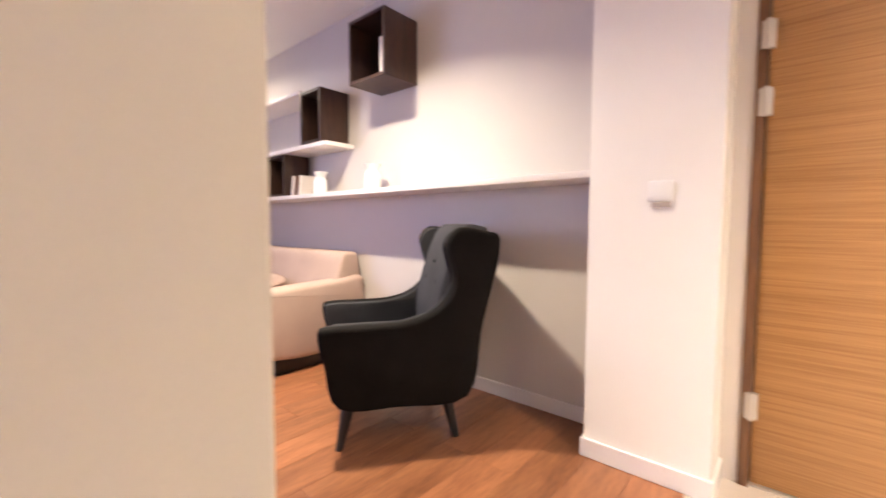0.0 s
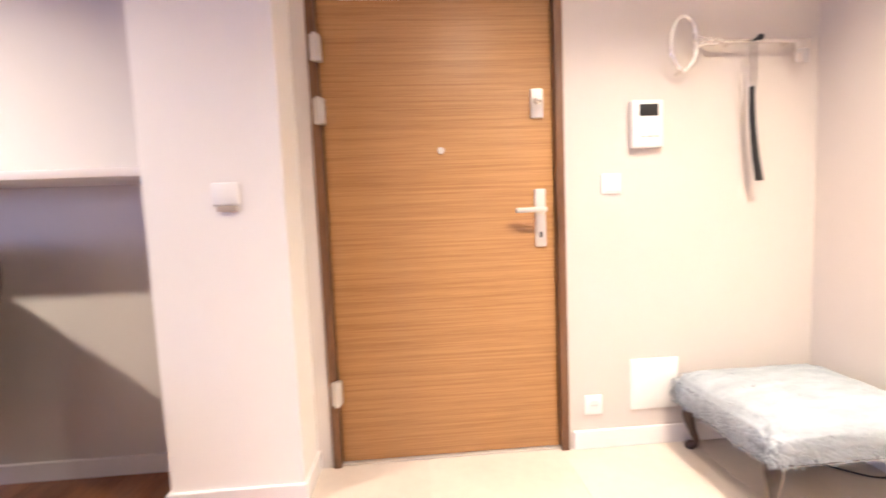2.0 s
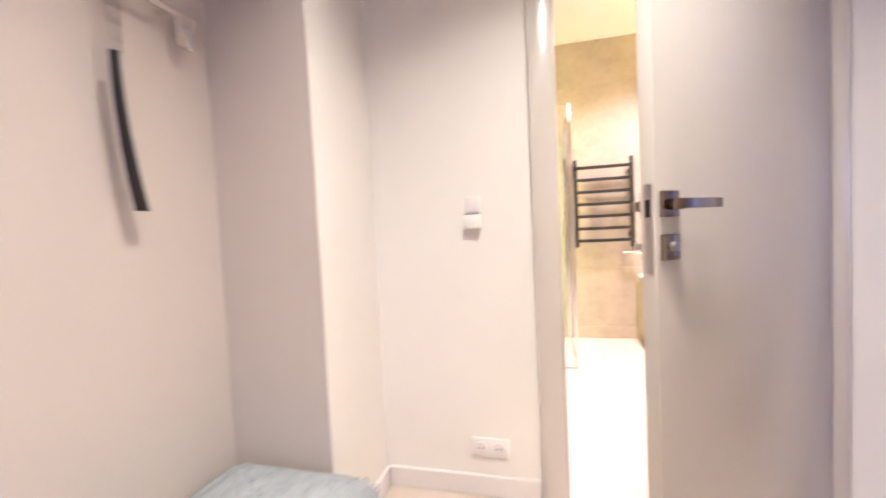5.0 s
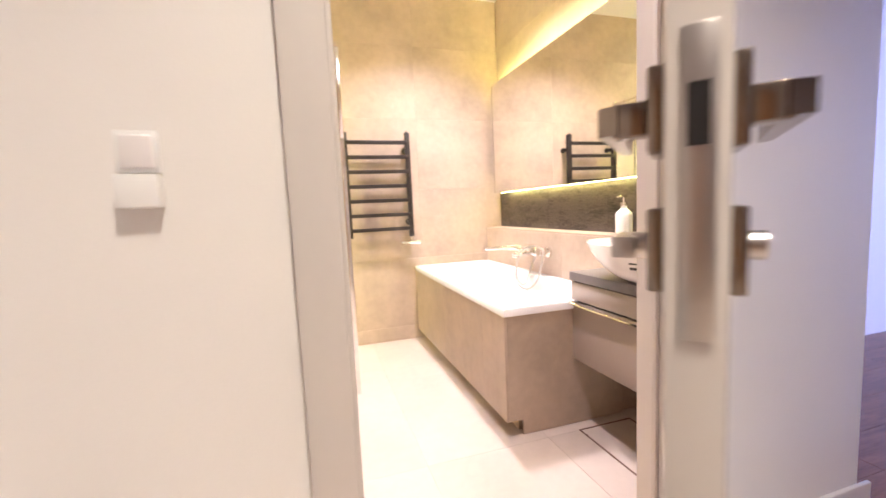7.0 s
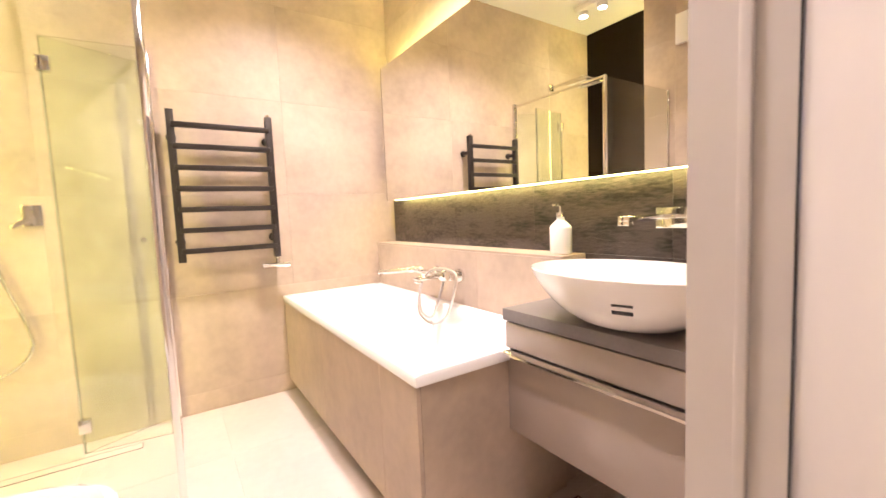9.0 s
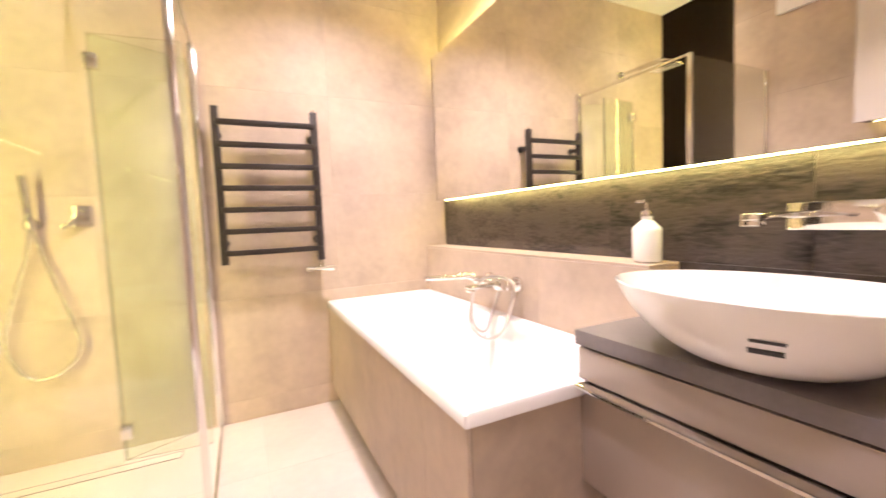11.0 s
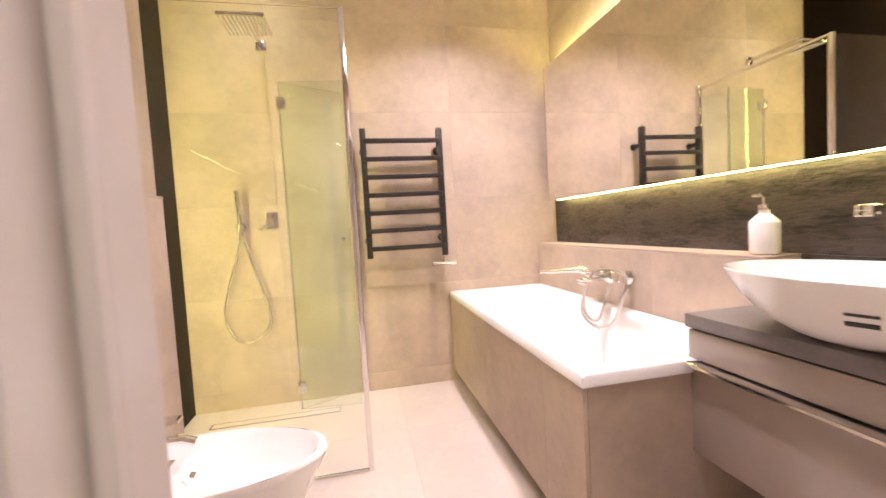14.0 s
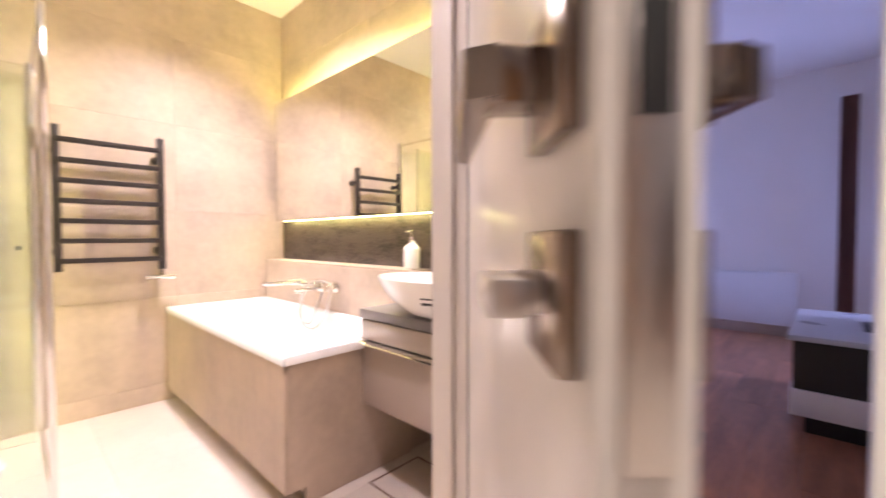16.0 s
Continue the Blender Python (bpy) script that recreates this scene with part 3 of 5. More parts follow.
# ---- key shaped coat hook and shoehorn ----
def key_hook():
    k = thing("key_coat_hook", (1.464, YD, 1.63), "large silver key shaped coat rack fixed to the wall", "coat rack")
    y = YD - 0.045
    c = Vector((1.469, y, 1.752))
    ring = [(c.x + 0.056 * math.cos(a), y, c.z + 0.108 * math.sin(a)) for a in [2 * math.pi * i / 20 for i in range(21)]]
    part("bow", tube(ring, 0.009, 10, 2), SILVER, k, "oval silver key bow")
    part("shaft", joined(rod((1.509, y, 1.757), (2.024, y, 1.757), 0.010), *[lathe([(0.0, -0.012), (0.016, -0.008), (0.019, 0), (0.016, 0.008), (0, 0.012)], (x, y, 1.757), 14) for x in (1.549, 1.584, 1.624)],
                         tube([(1.509, y, 1.80), (1.544, y, 1.775), (1.624, y, 1.765)], 0.007, 8), tube([(1.509, y, 1.715), (1.544, y, 1.742), (1.624, y, 1.75)], 0.007, 8)), SILVER, k)
    part("bit", joined(box(1.959, 2.019, y - 0.008, y + 0.008, 1.665, 1.75, 0.003), box(1.976, 1.986, y - 0.010, y + 0.010, 1.665, 1.70)), SILVER, k)
    for x in (1.464, 1.684, 1.944):
        part("wall_mount", rod((x, y, 1.757 if x > 1.6 else 1.64), (x, YD, 1.757 if x > 1.6 else 1.64), 0.008), SILVER, k)
    part("peg", joined(rod((1.774, y, 1.757), (1.774, y - 0.035, 1.757), 0.007), rod((1.774, y - 0.034, 1.757), (1.774, y - 0.042, 1.757), 0.013)), BLACK, k, "dark hook peg")
    h = thing("shoehorn", (1.760, y - 0.02, 1.17), "long black shoehorn hanging by a chain from the key hook", "shoehorn")
    links = []
    for i in range(9):
        z = 1.742 - 0.021 * i
        for s in (-1, 1):
            ring = [(1.760 + s * 0.010 + (0.004 if i % 2 else 0.0015) * math.cos(a), y - 0.022 + (0.0015 if i % 2 else 0.004) * math.sin(a), z + 0.011 * math.sin(a * 1.0)) for a in [2 * math.pi * j / 8 for j in range(9)]]
            links.append(tube(ring, 0.0022, 5, 0))
    part("chain", joined(*links), STEEL, h, "fine steel chain")
    rings = []
    for i in range(13):
        u = i / 12
        z = 1.565 - 0.395 * u
        w = 0.013 + 0.008 * u
        dx = 0.042 * u * u
        rings.append([(1.760 + dx + w * a, y - 0.02 + b * 0.006 + 0.006 * (a * a), z) for a, b in ((-1, 0), (-0.5, -0.8), (0, -1), (0.5, -0.8), (1, 0), (0.5, 0.6), (0, 0.4), (-0.5, 0.6))])
    part("blade", loft(rings), BLACK, h)


key_hook()


# ---- footstool ----
def footstool():
    f = thing("footstool", (1.79, 1.79, 0), "grey fur covered footstool on dark carved cabriole legs", "footstool")
    x0, x1, y0, y1 = 1.435, 2.098, 1.525, 2.045
    rings = []
    for z, inset in ((0.205, 0.014), (0.215, 0.002), (0.270, -0.006), (0.305, 0.0), (0.330, 0.016), (0.350, 0.045), (0.364, 0.09), (0.373, 0.15), (0.377, 0.21)):
        r = 0.05
        ring = []
        for cx, cy, a0 in ((x1 - inset - r, y1 - inset - r, 0), (x0 + inset + r, y1 - inset - r, 90), (x0 + inset + r, y0 + inset + r, 180), (x1 - inset - r, y0 + inset + r, 270)):
            for k in range(6):
                a = radians(a0 + 18 * k)
                ring.append((cx + r * math.cos(a), cy + r * math.sin(a), z))
        rings.append(ring)
    body = loft(rings)
    bmesh.ops.triangulate(body, faces=[f for f in body.faces if len(f.verts) > 4])
    bmesh.ops.subdivide_edges(body, edges=body.edges[:], cuts=5, use_grid_fill=True)
    body.normal_update()
    for v in body.verts:
        q = Vector((v.co.x * 34, v.co.y * 60, v.co.z * 40))
        v.co += v.normal * (0.0075 * noise.noise(q) + 0.005 * noise.noise(q * 0.3))
    part("cushion", body, FUR, f, "shaggy silver grey fur cushion")
    rng = random.Random(4)
    tufts = bmesh.new()
    for i in range(8000):
        u, v = rng.random(), rng.random()
        if i % 3 == 0:
            x, y, z, nrm = x0 + 0.02 + u * (x1 - x0 - 0.04), y0 + 0.02 + v * (y1 - y0 - 0.04), 0.0, Vector((0, 0, 1))
            ex = min(x - x0, x1 - x, y - y0, y1 - y)
            z = 0.318 + 0.054 * min(1, ex / 0.16) ** 0.6
        else:
            side = rng.randrange(4)
            z = 0.21 + 0.10 * v
            x, y, nrm = ((x0, y0 + u * (y1 - y0), Vector((-1, 0, 0))), (x1, y0 + u * (y1 - y0), Vector((1, 0, 0))), (x0 + u * (x1 - x0), y0, Vector((0, -1, 0))), (x0 + u * (x1 - x0), y1, Vector((0, 1, 0))))[side]
        p = Vector((x, y, z))
        lean = Vector((rng.uniform(-1, 0.6), rng.uniform(-1, 1), rng.uniform(-0.9, 0.1)))
        tip = p + (nrm * 0.12 + lean * 0.9).normalized() * rng.uniform(0.010, 0.024) + nrm * 0.003
        w = Vector((rng.uniform(-1, 1), rng.uniform(-1, 1), rng.uniform(-0.4, 0.4))).normalized() * 0.0030
        tufts.faces.new([tufts.verts.new(q) for q in (p - w, p + w, tip)])
    part("fur", tufts, FUR, f, smooth=False)["kind"] = "stuff"
    part("rail", box(x0 + 0.03, x1 - 0.03, y0 + 0.03, y1 - 0.03, 0.185, 0.208, 0.004), DARK_WOOD, f)
    for sx, cx in ((-1, 1.505), (1, 2.065)):
        for sy, cy in ((-1, 1.59), (1, 1.995)):
            part("leg", tube([(cx, cy, 0.205), (cx + sx * 0.016, cy + sy * 0.016, 0.15), (cx + sx * 0.004, cy + sy * 0.004, 0.08), (cx - sx * 0.006, cy - sy * 0.006, 0.035), (cx + sx * 0.010, cy + sy * 0.010, 0.012), (cx + sx * 0.012, cy + sy * 0.012, 0.0)],
                             0.02, 10, 5, (0.030, 0.027, 0.017, 0.014, 0.022, 0.018)), DARK_WOOD, f, "dark carved cabriole leg")


footstool()
solid("power_cable", joined(tube([(1.75, 1.95, 0.006), (1.85, 1.86, 0.006), (1.93, 1.80, 0.006), (2.02, 1.72, 0.006), (2.10, 1.70, 0.006)], 0.004, 8)), BLACK, "thin dark cable lying on the floor under the footstool", "cable", smooth=True)


# ---- living room ----
def shelves():
    s = thing("wall_shelf_long", (-2.6, YS, 1.262), "long thin white wall shelf", "shelf")
    part("board", box(-4.94, -0.642, 1.862, YS, 1.262, 1.294, 0.002), SKIRT, s)
    s2 = thing("wall_shelf_short", (-3.7, YS, 1.68), "short white wall shelf with a box at its end", "shelf")
    part("board", box(-4.94, -2.72, 1.875, YS, 1.665, 1.697, 0.002), SKIRT, s2)
    part("upper_board", box(-4.94, -3.09, 1.875, YS, 2.118, 2.146, 0.002), SKIRT, s2)
    for name, x0, x1, z0, z1, d in (("wall_cube", -2.37, -1.995, 2.02, 2.45, 0.30), ("wall_cube", -3.08, -2.79, 1.70, 2.118, 0.27), ("wall_cube", -3.72, -3.40, 1.296, 1.663, 0.25)):
        c = thing(name, ((x0 + x1) / 2, YS, z0), "dark wenge open wall cube" if z0 > 2 else "dark wenge open cube standing on a white shelf", "cube shelf", "wall cubes")
        t, y = 0.02, YS - d
        part("side", box(x0, x0 + t, y, YS, z0, z1, 0.001), WENGE, c)
        part("side", box(x1 - t, x1, y, YS, z0, z1, 0.001), WENGE, c)
        part("bottom", box(x0 + t, x1 - t, y, YS, z0, z0 + t), WENGE, c)
        part("top", box(x0 + t, x1 - t, y, YS, z1 - t, z1), WENGE, c)
        part("back", box(x0 + t, x1 - t, YS - 0.012, YS, z0 + t, z1 - t), WENGE, c)
    solid("book", box(-2.11, -2.075, 1.90, 2.08, 2.041, 2.30, 0.003), PAPER, "pale upright book inside a dark wall cube", "book")
    solid("storage_box", box(-4.75, -4.33, 1.92, YS - 0.01, 1.698, 2.04, 0.006), BLUE_BOX, "blue card storage box on a white shelf", "box")
    for i, (x, lean, m) in enumerate(((-3.30, 9, PAPER), (-3.25, 10, BOOK_BROWN), (-3.19, 11, PAPER))):
        bm = box(-0.012, 0.012, -0.08, 0.08, 0, 0.17, 0.002)
        bm.transform(pose(x, 1.99, 1.2965, 0, lean, 0))
        solid("book", bm, m, "small book leaning on the long white shelf", "book", group="leaning books")
    for x, h in ((-2.99, 0.19), (-2.31, 0.19), (-4.30, 0.15)):
        solid("glass_vase", lathe([(0.03, 0), (0.055, 0.004), (0.06, 0.05), (0.056, h * 0.6), (0.04, h * 0.75), (0.045, h * 0.85), (0.062, h), (0.056, h), (0.038, h * 0.84), (0.034, h * 0.74), (0.05, h * 0.55), (0.052, 0.05), (0.03, 0.02)], (x, 2.0, 1.2945), 24), CERAMIC,
                  "white glazed vase on the long shelf", "vase", group="vases on the shelf", smooth=True)


shelves()


def armchair():
    a = thing("wing_armchair", (-1.595, 1.515, 0), "black wing armchair with charcoal velvet inside", "armchair", turn=-34.7)
    side = [(-0.265, 0.222), (-0.325, 0.42), (-0.352, 0.565), (-0.30, 0.59), (-0.14, 0.592), (0.04, 0.600), (0.17, 0.640), (0.25, 0.715), (0.272, 0.80), (0.250, 0.89), (0.238, 0.97), (0.30, 1.038), (0.43, 1.02), (0.50, 0.985), (0.475, 0.80), (0.41, 0.55), (0.34, 0.222), (0.0, 0.204)]
    outline = [(p.x, p.y) for p in smooth_line([(u, v, 0) for u, v in side], 4, True)]
    for s in (-1, 1):
        a0, a1 = sorted((s * 0.285, s * 0.365))
        part("arm_panel", prism(outline, "x", a0, a1, 0.022), LEATHER, a, "black outer arm and wing panel")
        inner = [(u * 0.94 - 0.008 if v < 0.62 else u * 0.97, 0.30 + (v - 0.30) * 0.985 if v > 0.3 else v) for u, v in outline]
        b0, b1 = sorted((s * 0.262, s * 0.288))
        part("arm_lining", prism(inner, "x", b0, b1, 0.010), VELVET, a, "charcoal velvet arm lining")
    part("shell", prism([(0.30, 0.22), (0.345, 0.22), (0.425, 0.60), (0.512, 0.985), (0.475, 1.00), (0.38, 0.60)], "x", -0.30, 0.30, 0.01), LEATHER, a)
    back = [(p.x, p.y) for p in smooth_line([(0.22, 0.42, 0), (0.20, 0.60, 0), (0.26, 0.85, 0), (0.34, 1.03, 0), (0.43, 1.045, 0), (0.48, 0.98, 0), (0.39, 0.60, 0), (0.32, 0.42, 0)], 4, True)]
    part("backrest", prism(back, "x", -0.27, 0.27, 0.03), VELVET, a, "charcoal velvet backrest")
    for x, y, z in ((-0.12, 0.225, 0.75), (0.12, 0.225, 0.75), (0.0, 0.250, 0.85)):
        part("button", rod((x, y, z), (x, y + 0.03, z), 0.012, 10), VELVET, a)
    part("seat", box(-0.262, 0.262, -0.315, 0.24, 0.33, 0.475, 0.04, 4), VELVET, a, "charcoal velvet seat cushion")
    part("seat_frame", box(-0.29, 0.29, -0.255, 0.33, 0.204, 0.335, 0.012), LEATHER, a)
    for x, y, dx, dy in ((-0.27, -0.215, -0.02, -0.05), (0.27, -0.215, 0.02, -0.05), (-0.27, 0.25, -0.02, 0.05), (0.27, 0.25, 0.02, 0.05)):
        part("leg", rod((x, y, 0.215), (x + dx, y + dy, 0.0), 0.030, 12, 0.017), BLACK, a, "tapered black leg")


armchair()


def sofa():
    s = thing("sofa", (-3.55, 1.75, 0), "cream fabric two seat sofa with loose cushions", "sofa")
    x0, x1, y0, y1 = -4.62, -2.56, 1.29, 2.12
    part("plinth", box(x0 + 0.1, x1 - 0.06, y0 + 0.10, y1 - 0.05, 0.0, 0.13, 0.005), BLACK, s, "dark recessed sofa base")
    part("body", box(x0 + 0.18, x1 - 0.18, y0 + 0.03, y1, 0.12, 0.34, 0.03, 3), CREAM_CLOTH, s)
    part("seat_cushion", box(x0 + 0.19, x1 - 0.19, y0, y1 - 0.22, 0.33, 0.485, 0.05, 4), CREAM_CLOTH, s)
    for a, b in ((x0, x0 + 0.20), (x1 - 0.20, x1)):
        prof = [(p.x, p.y) for p in smooth_line([(y0 + 0.0, 0.13, 0), (y0 - 0.01, 0.40, 0), (y0 + 0.02, 0.57, 0), (y0 + 0.10, 0.60, 0), (y1 - 0.25, 0.62, 0), (y1 - 0.02, 0.64, 0), (y1, 0.5, 0), (y1, 0.13, 0)], 3, True)]
        part("armrest", prism(prof, "x", a, b, 0.035), CREAM_CLOTH, s)
    back = [(p.x, p.y) for p in smooth_line([(y1 - 0.26, 0.42, 0), (y1 - 0.20, 0.70, 0), (y1 - 0.16, 0.81, 0), (y1 - 0.08, 0.83, 0), (y1 - 0.01, 0.78, 0), (y1, 0.42, 0)], 4, True)]
    part("back_cushion", prism(back, "x", x0 + 0.10, x1 - 0.06, 0.035), CREAM_CLOTH, s)
    for x, turn in ((-3.95, 8), (-3.45, -6)):
        rings = []
        for v in range(9):
            ph = math.pi * v / 8 - math.pi / 2
            rr, zz = max(math.cos(ph), 0.02) ** 0.5, 0.055 * math.sin(ph)
            rings.append([(0.23 * rr * math.copysign(abs(math.cos(q)) ** 0.5, math.cos(q)), 0.14 * rr * math.copysign(abs(math.sin(q)) ** 0.5, math.sin(q)), zz) for q in [2 * math.pi * k / 28 for k in range(28)]])
        bm = loft(rings)
        bm.transform(pose(x, 1.72, 0.535, 14, 0, turn))
        solid("cushion", bm, CREAM_CLOTH, "small cream cushion lying on the sofa seat", "cushion", group="sofa cushions", smooth=True)


sofa()


def drape():
    rings = []
    n = 90
    front = [(LX + 0.06 + 0.025 * math.sin(i * 0.9) + 0.008 * math.sin(i * 2.3), 0.40 + (1.93 - 0.40) * i / n) for i in range(n + 1)]
    loop = front + [(x - 0.006, y) for x, y in reversed(front)]
    d = thing("patterned_drape", (LX + 0.06, 1.2, 0.02), "pale drape printed with grey blossoms hanging to the floor", "curtain")
    part("cloth", loft([[(x, y, z) for x, y in loop] for z in (0.02, 0.6, 1.2, 1.8, 2.38)]), FLORAL, d)
    part("rail", box(LX + 0.02, LX + 0.10, 0.38, 1.95, 2.38, 2.41, 0.003), SKIRT, d)


drape()


def side_table():
    t = thing("side_table", (-4.75, 1.08, 0), "small dark side table beside the sofa", "table")
    part("tabletop", box(-4.86, -4.64, 0.92, 1.24, 0.50, 0.53, 0.004), WENGE, t)
    for x in (-4.85, -4.69):
        for y in (0.93, 1.19):
            part("leg", box(x, x + 0.035, y, y + 0.035, 0, 0.50, 0.003), WENGE, t)
    l = thing("table_lamp", (-4.75, 1.08, 0.53), "brown table lamp on the dark side table", "lamp")
    part("shade", lathe([(0.11, 0.10), (0.075, 0.36), (0.07, 0.36), (0.105, 0.10)], (-4.75, 1.08, 0.53), 28), BOOK_BROWN, l, "brown cloth lamp shade")
    part("base", lathe([(0.06, 0), (0.06, 0.012), (0.012, 0.02), (0.012, 0.20), (0.0, 0.20)], (-4.75, 1.08, 0.53), 20), DARK_METAL, l)


side_table()


def spot(name, x, y, heads=2, dx=0.09):
    f = thing(name, (x, y, H - 0.09), "white surface ceiling spotlight with bright lenses", "ceiling light", "ceiling spotlights")
    part("body", box(x - dx - 0.05, x + dx + 0.05, y - 0.055, y + 0.055, H - 0.05, H - 0.0005, 0.006), WHITE, f)
    for s in (-1, 1):
        part("head", lathe([(0.034, 0.0), (0.042, 0.0), (0.042, 0.036), (0.034, 0.036)], (x + s * dx, y, H - 0.087), 24), WHITE, f)
        part("lens", rod((x + s * dx, y, H - 0.0885), (x + s * dx, y, H - 0.070), 0.033, 20), BULB, f, "glowing spot lens")


spot("ceiling_spotlight", 1.56, 0.82)
spot("ceiling_spotlight", 0.80, 1.12)
spot("ceiling_spotlight", -1.95, 1.02)
spot("ceiling_spotlight", -4.30, 1.45)
spot("ceiling_spotlight", 4.15, 0.14)
# made-up fitting, placed only to go with the fill lamp by the basin
spot("ceiling_spotlight", 3.00, 0.52)
spot("ceiling_spotlight", 4.55, 1.30)


# ---- far room seen past the bathroom door ----
def radiator():
    r = thing("radiator", (2.6, LY, 0.0), "white flat panel radiator under the far wall", "radiator")
    part("panel", box(2.12, 3.06, LY + 0.05, LY + 0.10, 0.11, 0.66, 0.008), RADIATOR, r)
    part("grille", joined(*[box(2.13 + 0.033 * i, 2.153 + 0.033 * i, LY + 0.03, LY + 0.105, 0.655, 0.672, 0.002) for i in range(28)]), RADIATOR, r)
    for x in (2.3, 2.9):
        part("bracket", box(x, x + 0.03, LY, LY + 0.05, 0.2, 0.6), RADIATOR, r)
    part("foot", box(2.15, 3.03, LY + 0.055, LY + 0.095, 0.0, 0.11), STEEL, r)


radiator()


def sideboard():
    s = thing("low_sideboard", (1.45, -2.4, 0), "low white and black sideboard on the wooden floor", "sideboard")
    x0, x1, y0, y1 = 0.85, 2.03, -3.0, -1.93
    part("top", box(x0 - 0.01, x1 + 0.015, y0, y1 + 0.015, 0.50, 0.53, 0.004), SHADE_TOP, s)
    part("body", box(x0, x1 - 0.01, y0 + 0.01, y1 - 0.01, 0.24, 0.50), BLACK, s, "black open compartment front")
    part("drawer", box(x0, x1, y0 + 0.01, y1, 0.10, 0.24, 0.004), SKIRT, s, "white drawer front")
    part("plinth", box(x0 + 0.05, x1 - 0.06, y0 + 0.05, y1 - 0.06, 0.0, 0.10), BLACK, s)
    m = thing("television", (1.62, -2.3, 0.53), "black television on a stand seen from its side", "television")
    part("screen", box(1.60, 1.64, -2.85, -1.98, 0.60, 1.09, 0.006), BLACK, m)
    part("stand", joined(box(1.50, 1.74, -2.55, -2.25, 0.53, 0.545, 0.004), box(1.60, 1.64, -2.45, -2.35, 0.545, 0.62)), BLACK, m)
    c = thing("window_curtain", (1.7, LY + 0.1, 0.0), "narrow reddish brown curtain at the far window", "curtain")
    pts = [(1.70 + 0.13 * i / 24, LY + 0.12 + 0.022 * math.sin(i * 1.4)) for i in range(25)]
    loop = pts + [(x, y - 0.006) for x, y in reversed(pts)]
    part("cloth", loft([[(x, y, z) for x, y in loop] for z in (0.015, 1.4, 2.4)]), CURTAIN_WOOD, c)


sideboard()


# ---- bathroom shell ----
ZT = [0.0, 0.112, 0.668, 1.224, 1.780, 2.336, H]     # tile courses


def shell(name, bm, label):
    return structure(name, bm, GROUT, label)


wall_e = shell("wall_bath_end", box(XE + 0.008, XE + 0.15, YM - 0.1, YN + 0.15, 0, H), "beige concrete look tiled bathroom end wall")
wall_m = shell("wall_bath_mirror", box(XB, XE + 0.008, YM - 0.1, YM - 0.008, 0, H), "tiled bathroom wall behind mirror and bath")
wall_n = shell("wall_bath_shower", box(XR, XE + 0.008, YN + 0.008, YN + 0.15, 0, H), "dark tiled recess in the shower wall")
wall_k = shell("wall_bath_niche", box(XB, XR - 0.008, 1.640, YN + 0.15, 0, H), "beige tiled bathroom wall above the half wall")
wall_h = shell("wall_half", box(XB, 4.048, 1.515, 1.640, 0, 1.198), "beige tiled half wall behind the bidet")
wall_w = shell("wall_bath_door_side", joined(box(XB - 0.012, XB - 0.008, DY1 + 0.03, 1.64, 0, H), box(XB - 0.012, XB - 0.008, YM, DY0 - 0.03, 0, H), box(XB - 0.012, XB - 0.008, DY0 - 0.03, DY1 + 0.03, DH + 0.03, H)), "beige tiled wall round the bathroom door")
wall_l = shell("wall_ledge", box(3.385, XE, YM, -0.432, 0, 0.875), "beige tiled ledge behind the bath")

